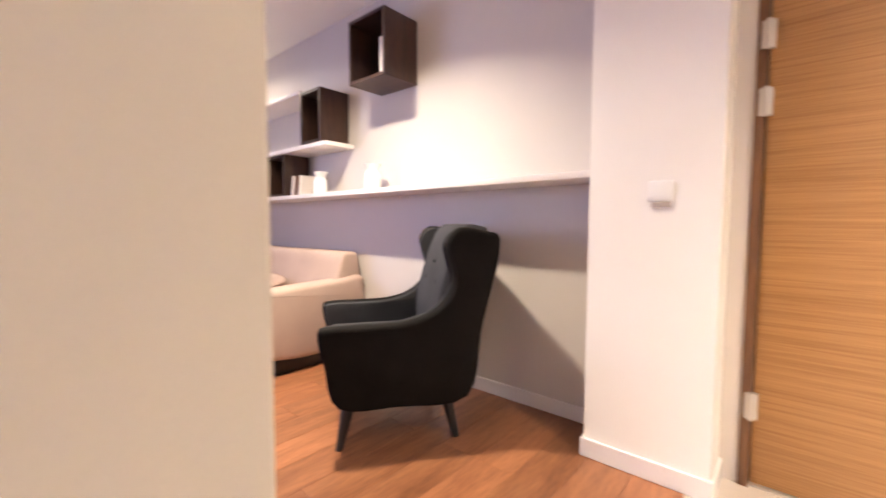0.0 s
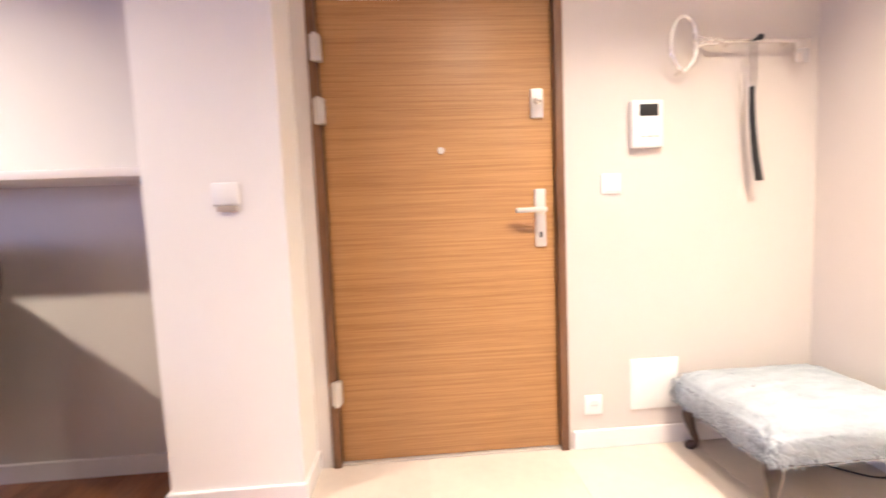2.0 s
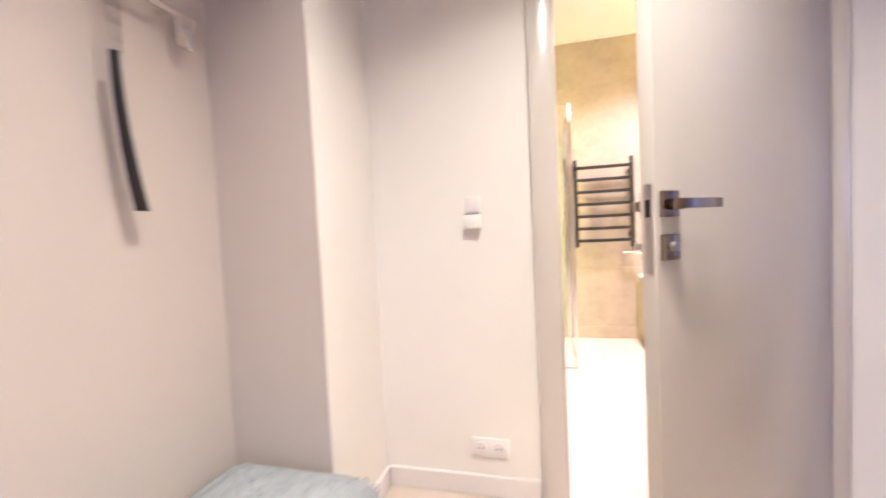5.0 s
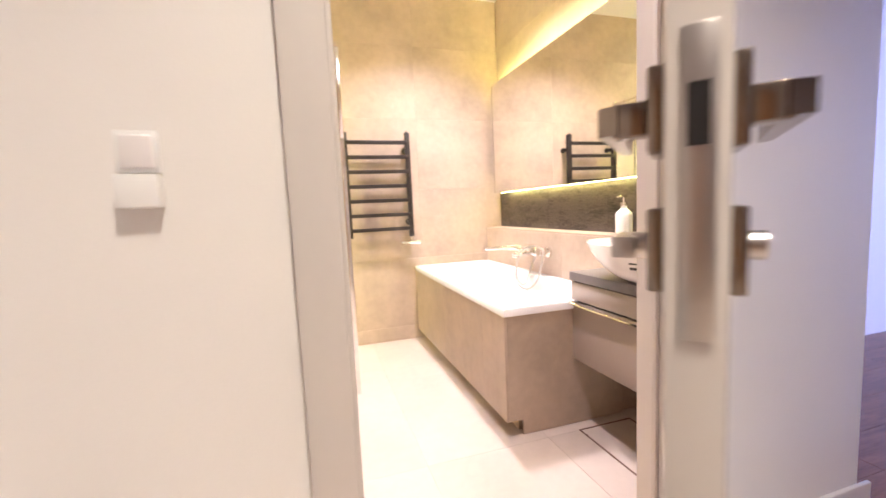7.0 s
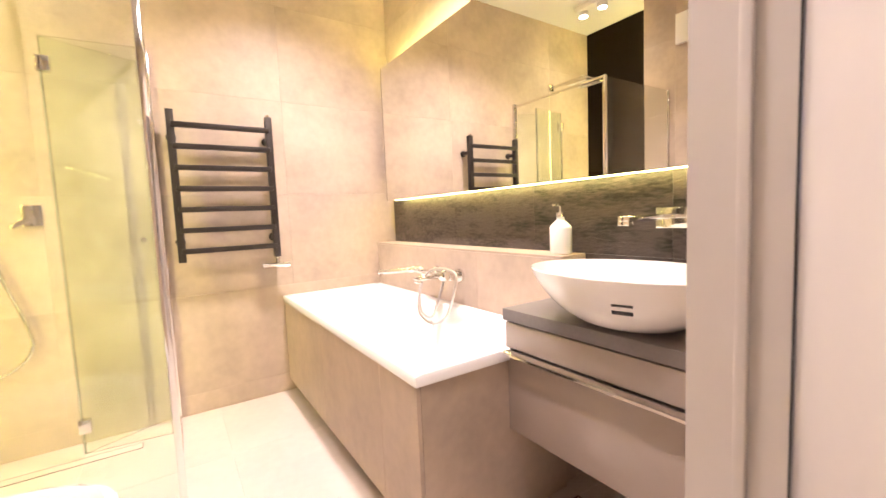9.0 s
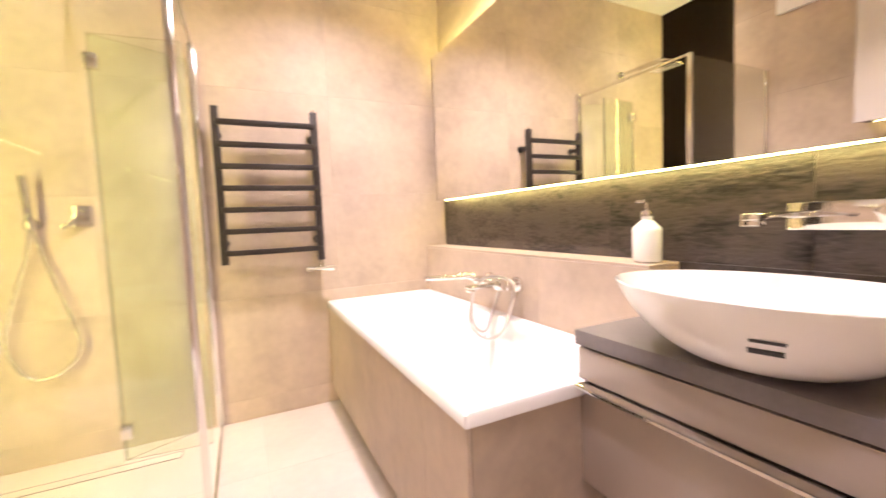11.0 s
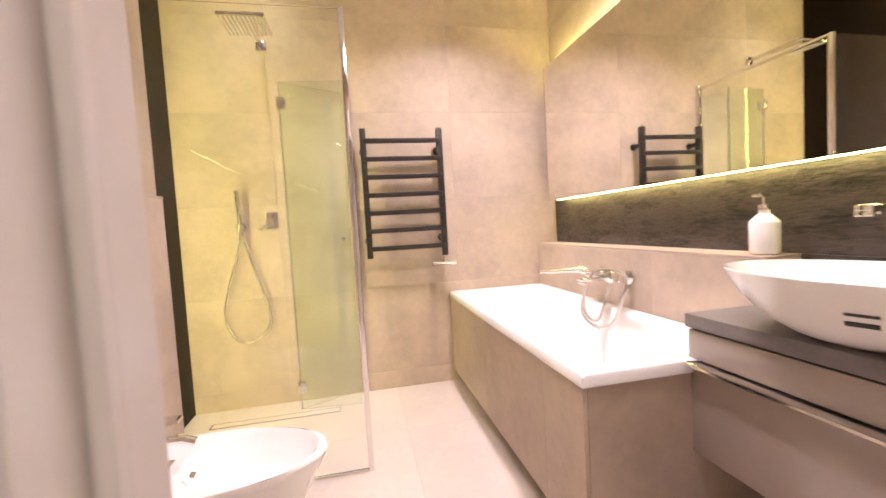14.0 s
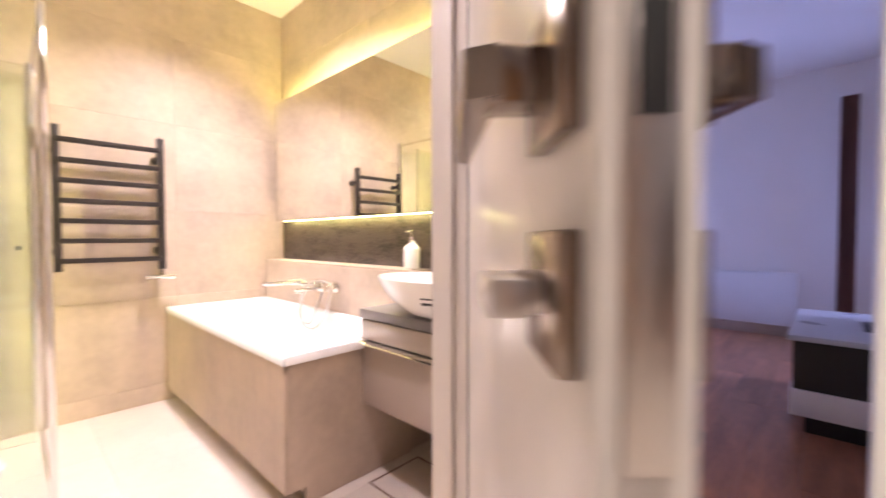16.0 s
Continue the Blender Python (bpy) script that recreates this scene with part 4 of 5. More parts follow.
# ---- bath ----
def bathtub():
    b = thing("bathtub", (4.18, -0.1, 0), "white acrylic bathtub in a beige tiled surround", "bathtub")
    x0, x1, y0, y1, zt = 3.351, XE - 0.001, -0.421, 0.231, 0.604

    def rect(a, b2, c, d, z, r, n=6):
        ring = []
        for cx, cy, a0 in ((b2 - r, d - r, 0), (a + r, d - r, 90), (a + r, c + r, 180), (b2 - r, c + r, 270)):
            for k in range(n):
                q = radians(a0 + 90 * k / (n - 1))
                ring.append((cx + r * math.cos(q), cy + r * math.sin(q), z))
        return ring

    rim = 0.055
    rings = [rect(x0, x1, y0, y1, zt - 0.036, 0.006), rect(x0, x1, y0, y1, zt - 0.005, 0.006), rect(x0 + 0.004, x1 - 0.004, y0 + 0.004, y1 - 0.004, zt, 0.008),
             rect(x0 + rim, x1 - rim, y0 + rim, y1 - rim, zt, 0.05), rect(x0 + rim + 0.008, x1 - rim - 0.008, y0 + rim + 0.008, y1 - rim - 0.008, zt - 0.008, 0.055),
             rect(x0 + 0.13, x1 - 0.22, y0 + 0.10, y1 - 0.10, zt - 0.36, 0.09), rect(x0 + 0.18, x1 - 0.28, y0 + 0.14, y1 - 0.14, zt - 0.405, 0.09)]
    part("tub", loft(rings, True, False), ACRYLIC, b, "white acrylic tub with a flat rim")
    part("drain", lathe([(0.0, 0), (0.032, 0.001), (0.032, 0.004), (0.0, 0.006)], (4.05, -0.095, zt - 0.405), 20), CHROME, b)
    part("overflow", rod((4.2, y0 + 0.085, 0.47), (4.2, y0 + 0.072, 0.47), 0.03, 20), CHROME, b)
    part("kick", box(3.41, XE, y0, 0.140, 0.0, 0.075), TILE, b)
    xs = [3.360, 3.618, 4.274, XE - 0.003]
    for a, c in zip(xs, xs[1:]):
        part("front_tile", box(a + 0.0008, c - 0.0008, 0.212, 0.225, 0.075, 0.567, 0.001, 1), TILE, b)
    part("end_tile", prism([(0.211, 0.075), (0.211, 0.567), (y0 + 0.01, 0.567), (y0 + 0.01, 0.002), (0.140, 0.002), (0.140, 0.075)], "x", 3.360, 3.372), TILE, b, smooth=False)
    part("carcass", box(3.374, XE - 0.002, y0, 0.210, 0.076, 0.12), GROUT, b)


bathtub()


def bath_mixer():
    m = thing("bath_mixer", (4.12, -0.42, 0.72), "chrome wall bath mixer with a hand shower and coiled hose", "bath tap")
    yw = -0.421
    part("body", joined(box(3.99, 4.27, yw + 0.045, yw + 0.085, 0.735, 0.768, 0.006)), CHROME, m)
    for x in (4.02, 4.24):
        part("flange", joined(rod((x, yw, 0.752), (x, yw + 0.012, 0.752), 0.032, 20), rod((x, yw, 0.752), (x, yw + 0.05, 0.752), 0.014)), CHROME, m)
    part("lever", joined(box(3.985, 4.035, yw + 0.085, yw + 0.125, 0.738, 0.790, 0.008), box(4.0, 4.02, yw + 0.115, yw + 0.165, 0.782, 0.792, 0.003)), CHROME, m)
    part("spout", joined(box(4.10, 4.15, yw + 0.08, yw + 0.20, 0.735, 0.752, 0.005), box(4.105, 4.145, yw + 0.175, yw + 0.198, 0.722, 0.738, 0.003)), CHROME, m)
    part("holder", joined(rod((4.27, yw + 0.065, 0.752), (4.31, yw + 0.09, 0.765), 0.014), rod((4.298, yw + 0.075, 0.768), (4.325, yw + 0.13, 0.768), 0.017)), CHROME, m)
    part("hand_shower", joined(tube([(4.302, yw + 0.06, 0.768), (4.316, yw + 0.15, 0.768), (4.335, yw + 0.31, 0.771)], 0.011, 12, 5, (0.010, 0.011, 0.013, 0.012)), rod((4.333, yw + 0.29, 0.764), (4.333, yw + 0.29, 0.756), 0.012)), CHROME, m, "slim chrome hand shower")
    part("hose", tube([(4.300, yw + 0.055, 0.766), (4.279, yw + 0.060, 0.735), (4.211, yw + 0.125, 0.682), (4.224, yw + 0.135, 0.581), (4.174, yw + 0.143, 0.532), (4.056, yw + 0.145, 0.522), (3.939, yw + 0.145, 0.585), (3.876, yw + 0.143, 0.702), (3.884, yw + 0.123, 0.776),
                       (3.932, yw + 0.125, 0.797), (4.005, yw + 0.130, 0.799), (4.095, yw + 0.135, 0.780), (4.160, yw + 0.153, 0.702), (4.179, yw + 0.150, 0.590), (4.131, yw + 0.145, 0.545), (4.070, yw + 0.141, 0.560), (4.038, yw + 0.133, 0.631), (4.063, yw + 0.070, 0.738)], 0.0065, 10, 6), STEEL, m, "flexible chrome hose")


bath_mixer()


# ---- towel rail ----
def towel_rail():
    r = thing("towel_radiator", (4.90, 0.50, 0.83), "graphite ladder towel radiator with seven flat rungs", "towel rail")
    x = 4.905
    for y in (0.737, 0.264):
        part("upright", box(x - 0.018, x + 0.018, y - 0.018, y + 0.018, 0.864 if y > 0.5 else 0.856, 1.656, 0.003), DARK_METAL, r)
    z0, z1 = 0.922, 1.579
    for i in range(7):
        z = z0 + (z1 - z0) * i / 6
        part("rung", box(x - 0.030, x - 0.004, 0.265, 0.736, z - 0.014, z + 0.014, 0.003), DARK_METAL, r)
    for y in (0.737, 0.264):
        for z in (0.97, 1.53):
            part("wall_bracket", joined(box(x, XE, y - 0.013, y + 0.013, z - 0.013, z + 0.013, 0.002), rod((XE - 0.008, y, z), (XE, y, z), 0.024, 18)), DARK_METAL, r)
    part("air_vent", rod((x, 0.264, 1.656), (x, 0.264, 1.668), 0.009), CHROME, r)
    part("valve", joined(rod((x, 0.264, 0.858), (x, 0.264, 0.815), 0.012), rod((x, 0.205, 0.806), (x, 0.345, 0.806), 0.013), rod((x, 0.200, 0.806), (x, 0.235, 0.806), 0.018), rod((x, 0.318, 0.806), (x, 0.350, 0.806), 0.017), rod((x, 0.264, 0.808), (XE, 0.264, 0.808), 0.010)), CHROME, r, "chrome radiator valve")


towel_rail()


# ---- mirror, leds ----
def mirror():
    m = thing("wall_mirror", (3.8, YM, 1.17), "wide frameless wall mirror with led glow behind its edges", "mirror")
    x0, x1, y, z0, z1 = XB + 0.004, 4.900, -0.465, 1.168, 2.040
    part("backing", box(x0 + 0.02, x1 - 0.03, YM + 0.001, y - 0.007, z0 + 0.022, z1 - 0.022), GROUT, m)
    part("mirror_glass", box(x0, x1, y - 0.006, y, z0, z1), MIRROR, m, "silvered mirror glass")
    part("edge", box(x1, x1 + 0.003, y - 0.006, y + 0.0005, z0, z1), DARK_METAL, m, "dark ground glass edge")
    part("led_strip", box(x0 + 0.03, x1 - 0.006, YM + 0.034, YM + 0.046, z0 + 0.002, z0 + 0.0095), LED_MAT, m, "yellow led strip")
    part("led_strip", box(x0 + 0.03, x1 - 0.006, YM + 0.022, y - 0.010, z1 - 0.0205, z1 - 0.004), LED_TOP, m, "yellow led strip")


mirror()


# ---- vanity ----
def vanity():
    v = thing("vanity_unit", (3.0, -0.35, 0.32), "taupe gloss vanity drawer unit hung on the wall", "vanity")
    x0, x1, yf = XB + 0.002, 3.374, -0.135
    part("carcass", box(x0, x1, YM + 0.002, yf - 0.022, 0.330, 0.690), VANITY, v)
    part("drawer_front", box(x0, x1 + 0.006, yf - 0.020, yf + 0.006, 0.326, 0.590, 0.002), VANITY, v, "glossy taupe drawer front")
    part("upper_front", box(x0, x1, yf - 0.020, yf, 0.607, 0.692, 0.002), VANITY, v)
    part("handle", prism([(yf - 0.018, 0.5915), (yf - 0.018, 0.600), (yf + 0.026, 0.604), (yf + 0.036, 0.600), (yf + 0.038, 0.594), (yf + 0.034, 0.5905), (yf + 0.010, 0.5915)], "x", x0 + 0.12, x1 + 0.010), CHROME, v, "long polished chrome edge handle")
    part("handle_recess", box(x0 + 0.01, x1 - 0.004, yf - 0.030, yf - 0.019, 0.596, 0.606), BLACK, v)
    part("shadow_gap", box(x0 + 0.01, x1 - 0.01, yf - 0.030, yf - 0.010, 0.691, 0.698), BLACK, v)
    part("worktop", box(x0, x1 + 0.008, YM + 0.002, yf + 0.006, 0.698, 0.739, 0.004), STONE_TOP, v, "graphite stone worktop")
    b = thing("washbasin", (3.0, -0.23, 0.7395), "white oval vessel washbasin on the stone top", "washbasin")
    prof = [(0.0, 0.0), (0.34, 0.0), (0.42, 0.004), (0.53, 0.016), (0.66, 0.037), (0.78, 0.064), (0.88, 0.094), (0.955, 0.124), (0.997, 0.147), (1.0, 0.151), (0.992, 0.153), (0.978, 0.147), (0.93, 0.122), (0.85, 0.094), (0.74, 0.068), (0.60, 0.046), (0.35, 0.028), (0.0, 0.022)]
    part("bowl", lathe([(r, h) for r, h in prof], (3.0, -0.235, 0.7395), 56, 0.290, 0.200), CERAMIC, b)
    part("drain", lathe([(0, 0), (0.03, 0.001), (0.03, 0.006), (0, 0.008)], (3.0, -0.235, 0.762), 20), CHROME, b)
    for k, (z, h, c) in enumerate(((0.831, 0.005, 0.0), (0.811, 0.010, 0.0))):
        f0 = 0.787 + (z - 0.8035) / 0.030 * 0.10
        ang = radians(112)
        at = Vector((3.0 + 0.290 * f0 * math.cos(ang), -0.235 + 0.200 * f0 * math.sin(ang), z))
        out = Vector((math.cos(ang) / 0.29, math.sin(ang) / 0.20, 0)).normalized()
        tang = Vector((-out.y, out.x, 0))
        up = (out * 0.5 + Vector((0, 0, 1)) * 0.866).normalized()
        m = Matrix((tang, up.cross(tang), up)).transposed().to_4x4()
        bm = box(-0.024, 0.024, -0.0012, 0.0012, -h / 2, h / 2)
        bm.transform(Matrix.Translation(at) @ m)
        part("sticker", bm, BLACK, b, "small dark printed sticker")
    f = thing("basin_mixer", (2.97, YM, 1.0), "chrome wall mounted basin mixer with a long spout", "basin tap")
    part("wall_plate", box(2.865, 3.095, YM, YM + 0.010, 0.985, 1.052, 0.002), CHROME, f, "flat chrome wall plate")
    part("spout", joined(box(3.03, 3.066, YM + 0.008, YM + 0.265, 1.016, 1.032, 0.004), box(3.03, 3.066, YM + 0.24, YM + 0.265, 1.004, 1.018, 0.003)), CHROME, f)
    grip = box(-0.016, 0.016, -0.008, 0.008, -0.100, 0.012, 0.004)
    grip.transform(pose(2.905, YM + 0.056, 1.026, -14, 24, 0))
    part("lever", joined(rod((2.905, YM + 0.008, 1.022), (2.905, YM + 0.055, 1.022), 0.022, 18), grip), CHROME, f, "flat slanting chrome lever")
    s = thing("soap_dispenser", (3.437, -0.49, 0.889), "white ceramic pump soap dispenser on the ledge", "soap dispenser")
    c = (3.437, -0.492, 0.889)
    part("bottle", lathe([(0.0, 0.0), (0.044, 0.0), (0.048, 0.006), (0.048, 0.098), (0.046, 0.106), (0.024, 0.126), (0.018, 0.129), (0.017, 0.142), (0.0, 0.142)], c, 32, 1.0, 0.72), CERAMIC, s)
    part("collar", lathe([(0.0, 0.142), (0.017, 0.142), (0.017, 0.160), (0.0, 0.160)], c, 20), CHROME, s, "chrome pump collar")
    part("pump", joined(rod((c[0], c[1], c[2] + 0.158), (c[0], c[1], c[2] + 0.186), 0.005), box(c[0] - 0.016, c[0] + 0.016, c[1] - 0.008, c[1] + 0.03, c[2] + 0.184, c[2] + 0.194, 0.003)), CHROME, s)
    solid("floor_hatch", joined(box(2.78, 3.30, -0.12, -0.114, 0.0012, 0.004), box(2.78, 3.30, -0.40, -0.394, 0.0012, 0.004), box(2.78, 2.786, -0.40, -0.114, 0.0012, 0.004), box(3.294, 3.30, -0.40, -0.114, 0.0012, 0.004)), BOOK_BROWN,
              "thin dark frame of a floor hatch under the vanity", "floor hatch")


vanity()


# ---- bidet ----
def bidet():
    b = thing("bidet", (3.615, 1.22, 0), "white ceramic bidet against the half wall", "bidet")
    yb, yf, cx, hw = 1.502, 0.938, 3.615, 0.188

    def ring(k, z, dy=0.0, inset=0.0):
        pts = []
        for i in range(40):
            a = 2 * math.pi * i / 40
            c, s = math.cos(a), math.sin(a)
            if s > 0:
                x, y = math.copysign(abs(c) ** 0.35, c) * hw * k, 1.30 + (yb - inset - 1.30) * s ** 0.35
            else:
                x, y = c * hw * k, 1.30 + (1.30 - yf) * k * s
            pts.append((cx + x, y + dy, z))
        return pts

    def bowl(k, z):
        return [(cx + hw * k * math.cos(2 * math.pi * i / 40), 1.155 + 0.20 * k * math.sin(2 * math.pi * i / 40) / 0.9, z) for i in range(40)]

    part("body", loft([ring(0.62, 0.10), ring(0.66, 0.16), ring(0.86, 0.29), ring(0.98, 0.375), ring(1.0, 0.392), ring(0.985, 0.400), bowl(0.86, 0.400), bowl(0.80, 0.388), bowl(0.62, 0.31), bowl(0.30, 0.275)]), CERAMIC, b, "white ceramic bidet bowl")
    t = part("tap", joined(box(cx - 0.030, cx + 0.030, 1.370, 1.430, 0.400, 0.405, 0.001), rod((cx, 1.40, 0.402), (cx, 1.40, 0.492), 0.021, 22, 0.019), box(cx - 0.013, cx + 0.013, 1.325, 1.40, 0.466, 0.486, 0.004), rod((cx, 1.33, 0.474), (cx, 1.300, 0.462), 0.013)), CHROME, b, "chrome bidet tap")
    part("lever", joined(box(cx - 0.019, cx + 0.019, 1.380, 1.422, 0.493, 0.520, 0.004), prism([(1.422, 0.514), (1.335, 0.530), (1.335, 0.537), (1.40, 0.542), (1.422, 0.534)], "x", cx - 0.018, cx + 0.018)), CHROME, t, "flat chrome lever")
    part("overflow", rod((cx, 1.325, 0.362), (cx, 1.312, 0.358), 0.014, 18), CHROME, b)
    part("pedestal", loft([ring(0.58, 0.0), ring(0.60, 0.10)]), CERAMIC, b)


bidet()


# ---- niche cabinet and vent ----
def cabinet():
    c = thing("wall_cabinet", (3.15, 1.55, 1.49), "white gloss wall cabinet with led light beneath", "cabinet")
    x0, x1, yf = XB + 0.002, 3.615, 1.475
    part("body", box(x0, x1, yf + 0.02, 1.632, 1.50, 2.62), LACQUER, c)
    n = 3
    for i in range(n):
        a = x0 + (x1 - x0) * i / n
        part("door", box(a + 0.0015, a + (x1 - x0) / n - 0.0015, yf, yf + 0.019, 1.485, 2.62, 0.001, 1), LACQUER, c)
    part("led_strip", box(x0 + 0.02, x1 - 0.05, yf + 0.119, yf + 0.124, 1.4915, 1.4935), LED_MAT, c, "yellow led strip")
    part("underside", box(x0, x1 - 0.005, yf + 0.02, 1.63, 1.494, 1.4995), WENGE, c)
    v = thing("vent_cover", (3.935, 1.632, 2.275), "white square ventilation cover", "vent")
    part("plate", box(3.825, 4.045, 1.600, 1.632, 2.275, 2.495, 0.004), WHITE, v)
    part("rim", box(3.838, 4.032, 1.594, 1.601, 2.288, 2.482, 0.003), WHITE, v)


cabinet()


# ---- shower ----
def shower():
    e = thing("shower_enclosure", (4.5, 1.0, 0), "glass corner shower enclosure with chrome profiles and a folded door", "shower")
    px, py = 4.108, 0.815
    p = part("corner_post", joined(box(px - 0.012, px + 0.012, py - 0.012, py + 0.012, 0.0, 1.955, 0.003)), CHROME, e, "chrome corner post")
    part("fixed_glass", joined(box(px - 0.004, px + 0.004, py + 0.012, 1.612, 0.004, 1.95)), GLASS, e, "clear fixed glass panel").visible_shadow = False
    part("wall_profile", box(px - 0.008, px + 0.008, 1.614, 1.634, 1.2075, 1.955, 0.002), CHROME, e, "chrome wall profile")
    part("wall_profile", box(XE - 0.022, XE, 0.806, 0.838, 0.0, 1.972, 0.003), CHROME, e, "chrome wall profile")
    part("top_rail", box(px + 0.012, XE - 0.022, py - 0.008, py + 0.008, 1.938, 1.954, 0.002), CHROME, e, "thin chrome top rail")
    part("threshold", box(px, XE - 0.022, py - 0.006, py + 0.006, 0.0012, 0.012, 0.002), CHROME, e)
    part("bottom_profile", box(px - 0.007, px + 0.007, py + 0.012, 1.512, 0.0012, 0.012, 0.002), CHROME, e)

    def panel(a, b, z0, z1, name, label):
        d = (Vector(b) - Vector(a)).normalized()
        n = Vector((-d.y, d.x)) * 0.003
        poly = [(a[0] - n.x, a[1] - n.y), (b[0] - n.x, b[1] - n.y), (b[0] + n.x, b[1] + n.y), (a[0] + n.x, a[1] + n.y)]
        g = part(name, prism(poly, "z", z0, z1), GREEN_GLASS, e, label)
        g.visible_shadow = False
        return g

    g1 = panel((4.975, 0.848), (4.805, 1.182), 0.03, 1.89, "door_panel", "greenish glass folded door panel")
    g2 = panel((4.797, 1.182), (4.765, 0.852), 0.03, 1.89, "door_panel", "greenish glass folded door panel")
    for z in (0.16, 1.775):
        part("hinge", joined(box(4.780, 4.822, 1.152, 1.198, z - 0.032, z + 0.032, 0.004), rod((4.801, 1.194, z - 0.034), (4.801, 1.194, z + 0.034), 0.008)), CHROME, g2, "chrome glass hinge")
    part("knob", joined(rod((4.766, 0.885, 1.0), (4.745, 0.885, 1.0), 0.012), rod((4.770, 0.885, 1.0), (4.785, 0.885, 1.0), 0.012)), CHROME, g2)
    part("seal", box(4.792, 4.800, 1.184, 1.190, 0.03, 1.74), SEAL, g2)
    part("seal", box(4.804, 4.812, 1.184, 1.190, 0.03, 1.74), SEAL, g1)
    part("seal", box(4.760, 4.770, 0.843, 0.852, 0.03, 1.89), SEAL, g2)
    h = thing("rain_shower", (XE, 1.30, 2.13), "square chrome rain shower head on a wall arm", "shower head")
    part("flange", box(XE - 0.012, XE, 1.262, 1.318, 2.140, 2.196, 0.002), CHROME, h)
    part("arm", box(4.62, XE - 0.010, 1.279, 1.301, 2.157, 2.179, 0.003), CHROME, h)
    part("neck", rod((4.63, 1.29, 2.165), (4.63, 1.29, 2.125), 0.011), CHROME, h)
    part("head", box(4.52, 4.74, 1.18, 1.40, 2.108, 2.126, 0.005), CHROME, h, "square chrome head plate")
    part("nozzle", joined(*[rod((4.54 + 0.02 * i, 1.20 + 0.02 * j, 2.109), (4.54 + 0.02 * i, 1.20 + 0.02 * j, 2.105), 0.004, 6) for i in range(10) for j in range(10)]), SKIRT, h)
    s = thing("hand_shower_set", (XE, 1.475, 0.4), "chrome hand shower on a wall holder with hose", "hand shower")
    part("holder", joined(rod((XE, 1.474, 1.10), (XE - 0.012, 1.474, 1.10), 0.025, 18), rod((XE, 1.474, 1.10), (XE - 0.05, 1.474, 1.10), 0.012), box(XE - 0.068, XE - 0.036, 1.458, 1.490, 1.082, 1.118, 0.004)), CHROME, s)
    part("handle", joined(tube([(XE - 0.052, 1.474, 1.075), (XE - 0.055, 1.476, 1.18), (XE - 0.062, 1.480, 1.312)], 0.014, 12, 4, (0.010, 0.014, 0.015))), CHROME, s)
    part("hose", tube([(XE - 0.052, 1.474, 1.08), (XE - 0.05, 1.50, 0.95), (XE - 0.04, 1.575, 0.72), (XE - 0.035, 1.600, 0.56), (XE - 0.03, 1.545, 0.43), (XE - 0.03, 1.455, 0.415), (XE - 0.03, 1.365, 0.49), (XE - 0.035, 1.355, 0.60), (XE - 0.03, 1.42, 0.84), (XE - 0.02, 1.470, 1.05), (XE - 0.012, 1.474, 1.09)], 0.0075, 10, 6), SILVER, s, "flexible chrome hose")
    v = thing("shower_valve", (XE, 1.306, 1.06), "square chrome shower valve with a lever", "shower valve")
    part("plate", box(XE - 0.010, XE, 1.272, 1.340, 1.085, 1.182, 0.002), CHROME, v)
    part("knob", rod((XE - 0.008, 1.306, 1.118), (XE - 0.045, 1.306, 1.118), 0.020, 20), CHROME, v)
    bm = box(-0.012, 0.012, 0, 0.075, -0.010, 0.010, 0.003)
    bm.transform(pose(XE - 0.045, 1.306, 1.118, -28, 0, 0) @ pose(0, 0, 0))
    part("lever", bm, CHROME, v)
    d = thing("linear_drain", (4.79, 1.32, 0), "narrow tiled linear shower drain along the wall", "drain")
    part("slot_frame", joined(box(4.757, 4.760, 0.975, 1.665, 0.0008, 0.0022), box(4.817, 4.820, 0.975, 1.665, 0.0008, 0.0022), box(4.757, 4.820, 0.972, 0.975, 0.0008, 0.0022), box(4.757, 4.820, 1.665, 1.672, 0.0008, 0.0022)), DARK_METAL, d)
    part("cover", box(4.761, 4.816, 0.977, 1.663, 0.0006, 0.002), FLOOR_TILE, d)


shower()
l = thing("led_profile", (XR + 0.004, 1.79, 0.02), "upright yellow led strip hidden in the dark shower recess", "light strip")
part("profile", box(XR + 0.0005, XR + 0.0035, 1.780, 1.8195, 0.02, H - 0.02), DARK_METAL, l)
part("led_strip", box(XR + 0.004, XR + 0.008, 1.792, 1.814, 0.03, H - 0.03), LED_SOFT, l, "yellow led strip")


# ---- floors and tiles, piece by piece ----
MESHES = {}


def piece(name, sx, sy, sz, centre, material, parent, bev=0.0007):
    """One flat piece with softened edges; alike pieces share a mesh."""
    key = (name, round(sx, 4), round(sy, 4), round(sz, 4), material.name)
    if key not in MESHES:
        MESHES[key] = mesh_of(name, box(-sx / 2, sx / 2, -sy / 2, sy / 2, -sz / 2, sz / 2, bev, 1), material)
    ob = new(name, MESHES[key])
    ob.parent = parent
    ob.location = Vector(centre) - BASE[parent.name]
    return ob


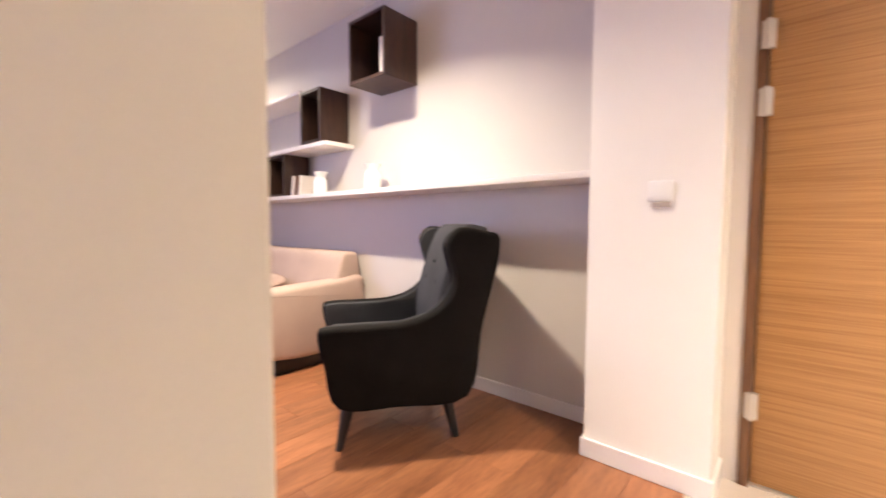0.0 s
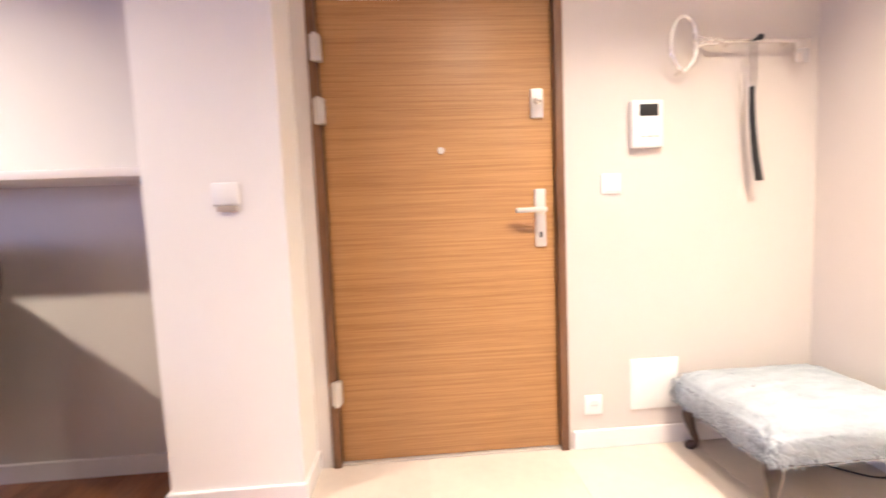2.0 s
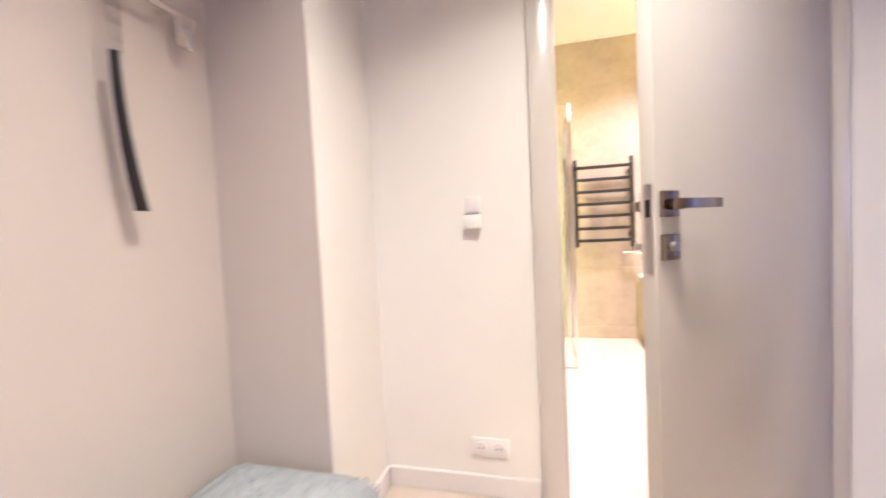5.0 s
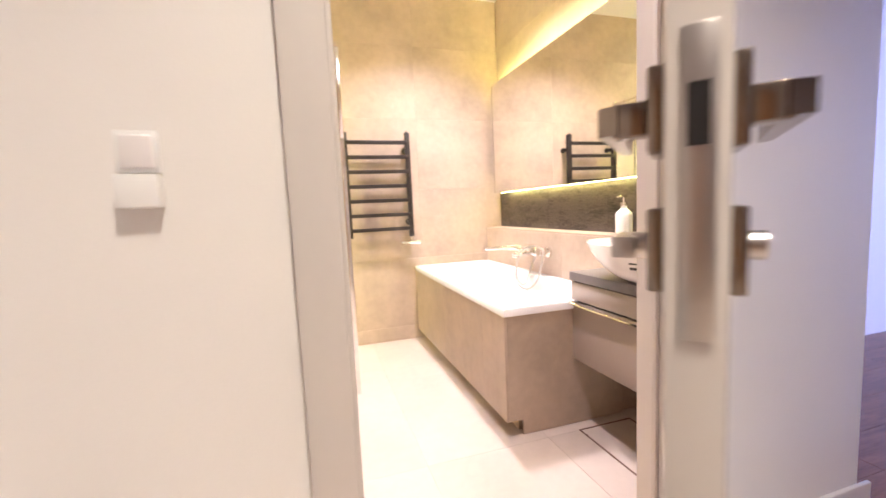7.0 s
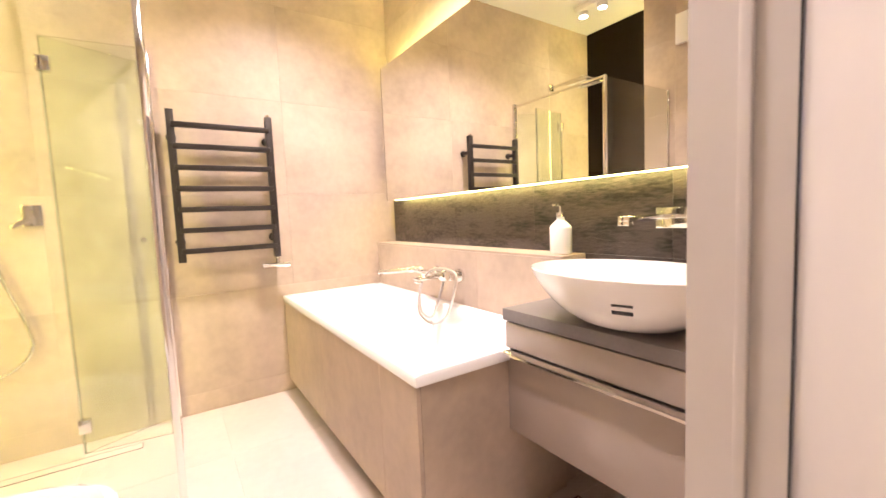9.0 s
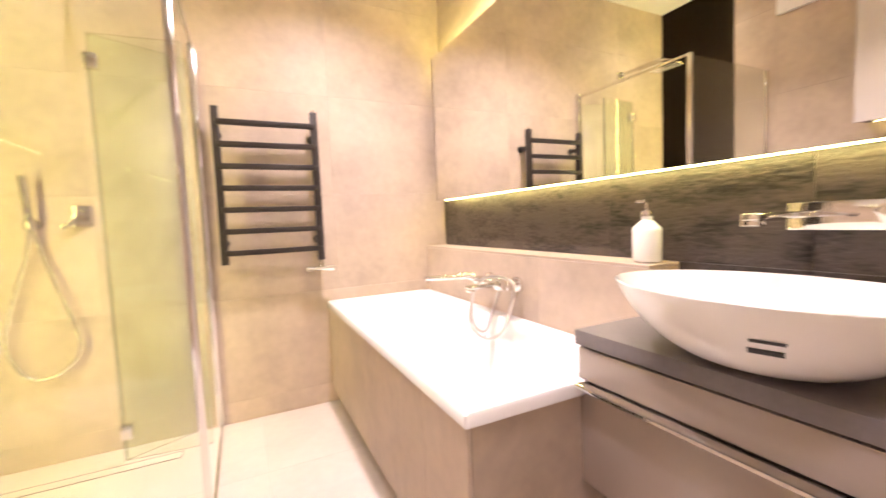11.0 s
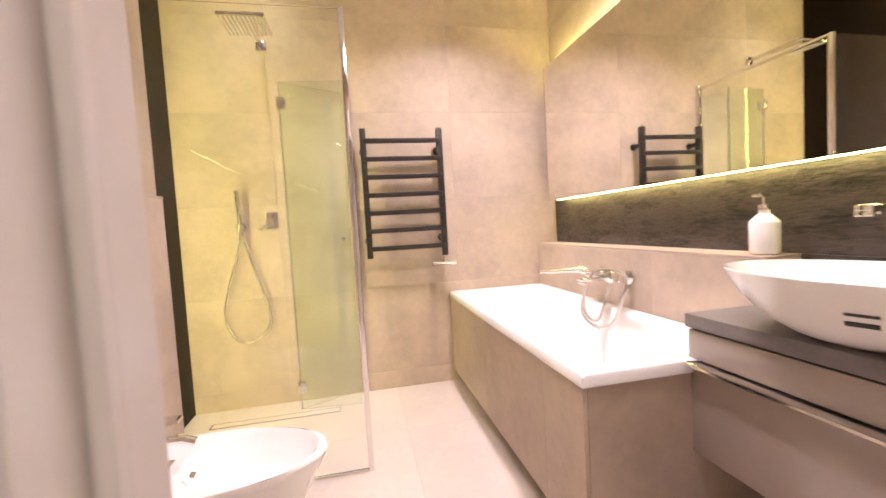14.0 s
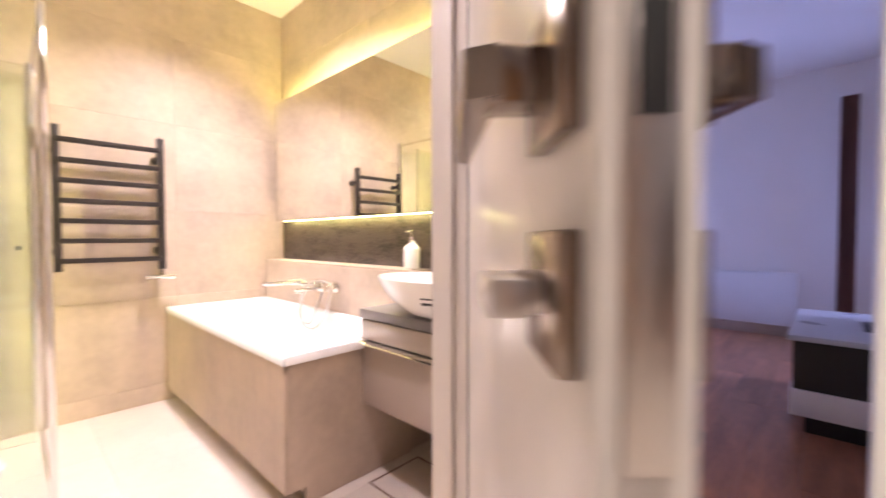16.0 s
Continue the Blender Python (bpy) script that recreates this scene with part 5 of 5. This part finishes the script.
def cover(name, plane, at, u0, u1, v_cuts, u_cuts, material, parent, thick=0.008, gap=0.0006):
    """Tiles on a plane: x or y = at, along the other axis and up, growing to lower or higher values by the sign of thick."""
    us = [u0] + sorted(u for u in u_cuts if u0 + 0.03 < u < u1 - 0.03) + [u1]
    for a, b in zip(us, us[1:]):
        for c, d in zip(v_cuts, v_cuts[1:]):
            w, h, t = b - a - gap, d - c - gap, abs(thick)
            if plane == "x":
                piece(name, t, w, h, (at + thick / 2, (a + b) / 2, (c + d) / 2), material, parent)
            else:
                piece(name, w, t, h, ((a + b) / 2, at + thick / 2, (c + d) / 2), material, parent)


CUTY = [0.16 + 1.112 * k for k in range(-2, 3)]
CUTX = [XE - 1.112 * k for k in range(1, 4)]
cover("tile", "x", XE + 0.008, YM, YN, ZT, CUTY, TILE, wall_e, -0.008)
cover("tile", "y", YM - 0.008, XB, XE, [2.03, 2.336, H], CUTX, TILE, wall_m, 0.008)
cover("relief_tile", "y", YM - 0.008, XB, XE, [0.0, 0.886, 1.24], [2.443 + 0.602 * k for k in range(1, 5)], RELIEF_TILE, wall_m, 0.008)
cover("dark_tile", "y", YN + 0.008, XR, XE, [0, 1.224, H], [], DARK_TILE, wall_n, -0.008)
cover("tile", "y", 1.640, XB, 4.056, [1.2065, 1.780, 2.336, H], [2.944], TILE, wall_k, -0.008)
cover("tile", "y", 1.640, 4.056, XR, ZT, [], TILE, wall_k, -0.008)
cover("tile", "x", XR - 0.008, 1.641, YN, ZT, [], TILE, wall_k, 0.008)
cover("tile", "y", 1.515, XB, 4.048, [0, 0.56, 1.198], [3.33], TILE, wall_h, -0.010)
cover("tile", "x", 4.048, 1.507, 1.638, [0, 0.56, 1.198], [], TILE, wall_h, 0.008)
piece("top_tile", 4.056 - XB, 0.136, 0.008, ((XB + 4.056) / 2, 1.572, 1.2025), TILE, wall_h)
cover("tile", "x", XB - 0.008, DY1 + 0.032, 1.63, ZT, [], TILE, wall_w, 0.008)
cover("tile", "x", XB - 0.008, YM, DY0 - 0.032, ZT, [], TILE, wall_w, 0.008)
cover("tile", "y", -0.432, 3.385, XE, [0, 0.875], [3.888], TILE, wall_l, 0.009)
cover("tile", "x", 3.385, YM + 0.001, -0.424, [0, 0.875], [], TILE, wall_l, -0.008)
for a, b in ((3.377, 3.888), (3.888, XE)):
    piece("top_tile", b - a - 0.0012, 0.140, 0.010, ((a + b) / 2, -0.494, 0.8805), TILE, wall_l)

floor_bath = structure("floor_bathroom", box(XW - 0.02, XE + 0.1, YM - 0.1, YN + 0.1, -0.12, -0.009), FLOOR_GROUT, "cream tiled bathroom floor", "floor")
xs = [XW + 0.025, 3.30, 4.42, XE]
ys = [YM, 0.05, 0.62, 1.19, YN]
for i, (a, b) in enumerate(zip(xs, xs[1:])):
    for c, d in zip(ys, ys[1:]):
        piece("floor_tile", b - a - 0.0007, d - c - 0.0007, 0.009, ((a + b) / 2, (c + d) / 2, -0.0045), FLOOR_TILE, floor_bath)
floor_hall = structure("floor_hall", box(-0.23, XW - 0.02, -0.35, YD + 0.25, -0.12, -0.009), FLOOR_GROUT, "cream tiled hall floor", "floor")
xs = [-0.23, 0.33, 0.93, 1.53, 2.13, XW + 0.025]
ys = [-0.35, 0.25, 0.85, 1.45, YD + 0.02]
for a, b in zip(xs, xs[1:]):
    for c, d in zip(ys, ys[1:]):
        piece("floor_tile", b - a - 0.0007, d - c - 0.0007, 0.009, ((a + b) / 2, (c + d) / 2, -0.0045), FLOOR_TILE, floor_hall)
floor_wood = structure("floor_living", joined(box(LX - 0.1, -0.23, LY - 0.1, YS + 0.1, -0.12, -0.011), box(-0.23, XW - 0.021, LY - 0.1, -0.351, -0.12, -0.011), box(XW - 0.021, 3.75, LY - 0.1, YM - 0.102, -0.12, -0.011)), WENGE, "reddish walnut plank floor", "floor")
rng = random.Random(11)
PW, PL = 0.192, 1.28


def planks(x0, x1, y0, y1):
    x = x1
    while x > x0 + 0.02:
        a = max(x - PW, x0)
        y = y1 - rng.choice((0.32, 0.64, 0.96, 1.28))
        c = y1
        while c > y0 + 0.02:
            b = max(y, y0)
            piece("plank", x - a - 0.0008, c - b - 0.0008, 0.011, ((x + a) / 2, (b + c) / 2, -0.0055), PLANK, floor_wood, 0.0008)
            c, y = b, b - PL
        x = a


planks(LX, -0.231, LY, YS)
planks(-0.23, XW - 0.02, LY, -0.351)
planks(XW - 0.019, 3.6, LY, YM - 0.101)
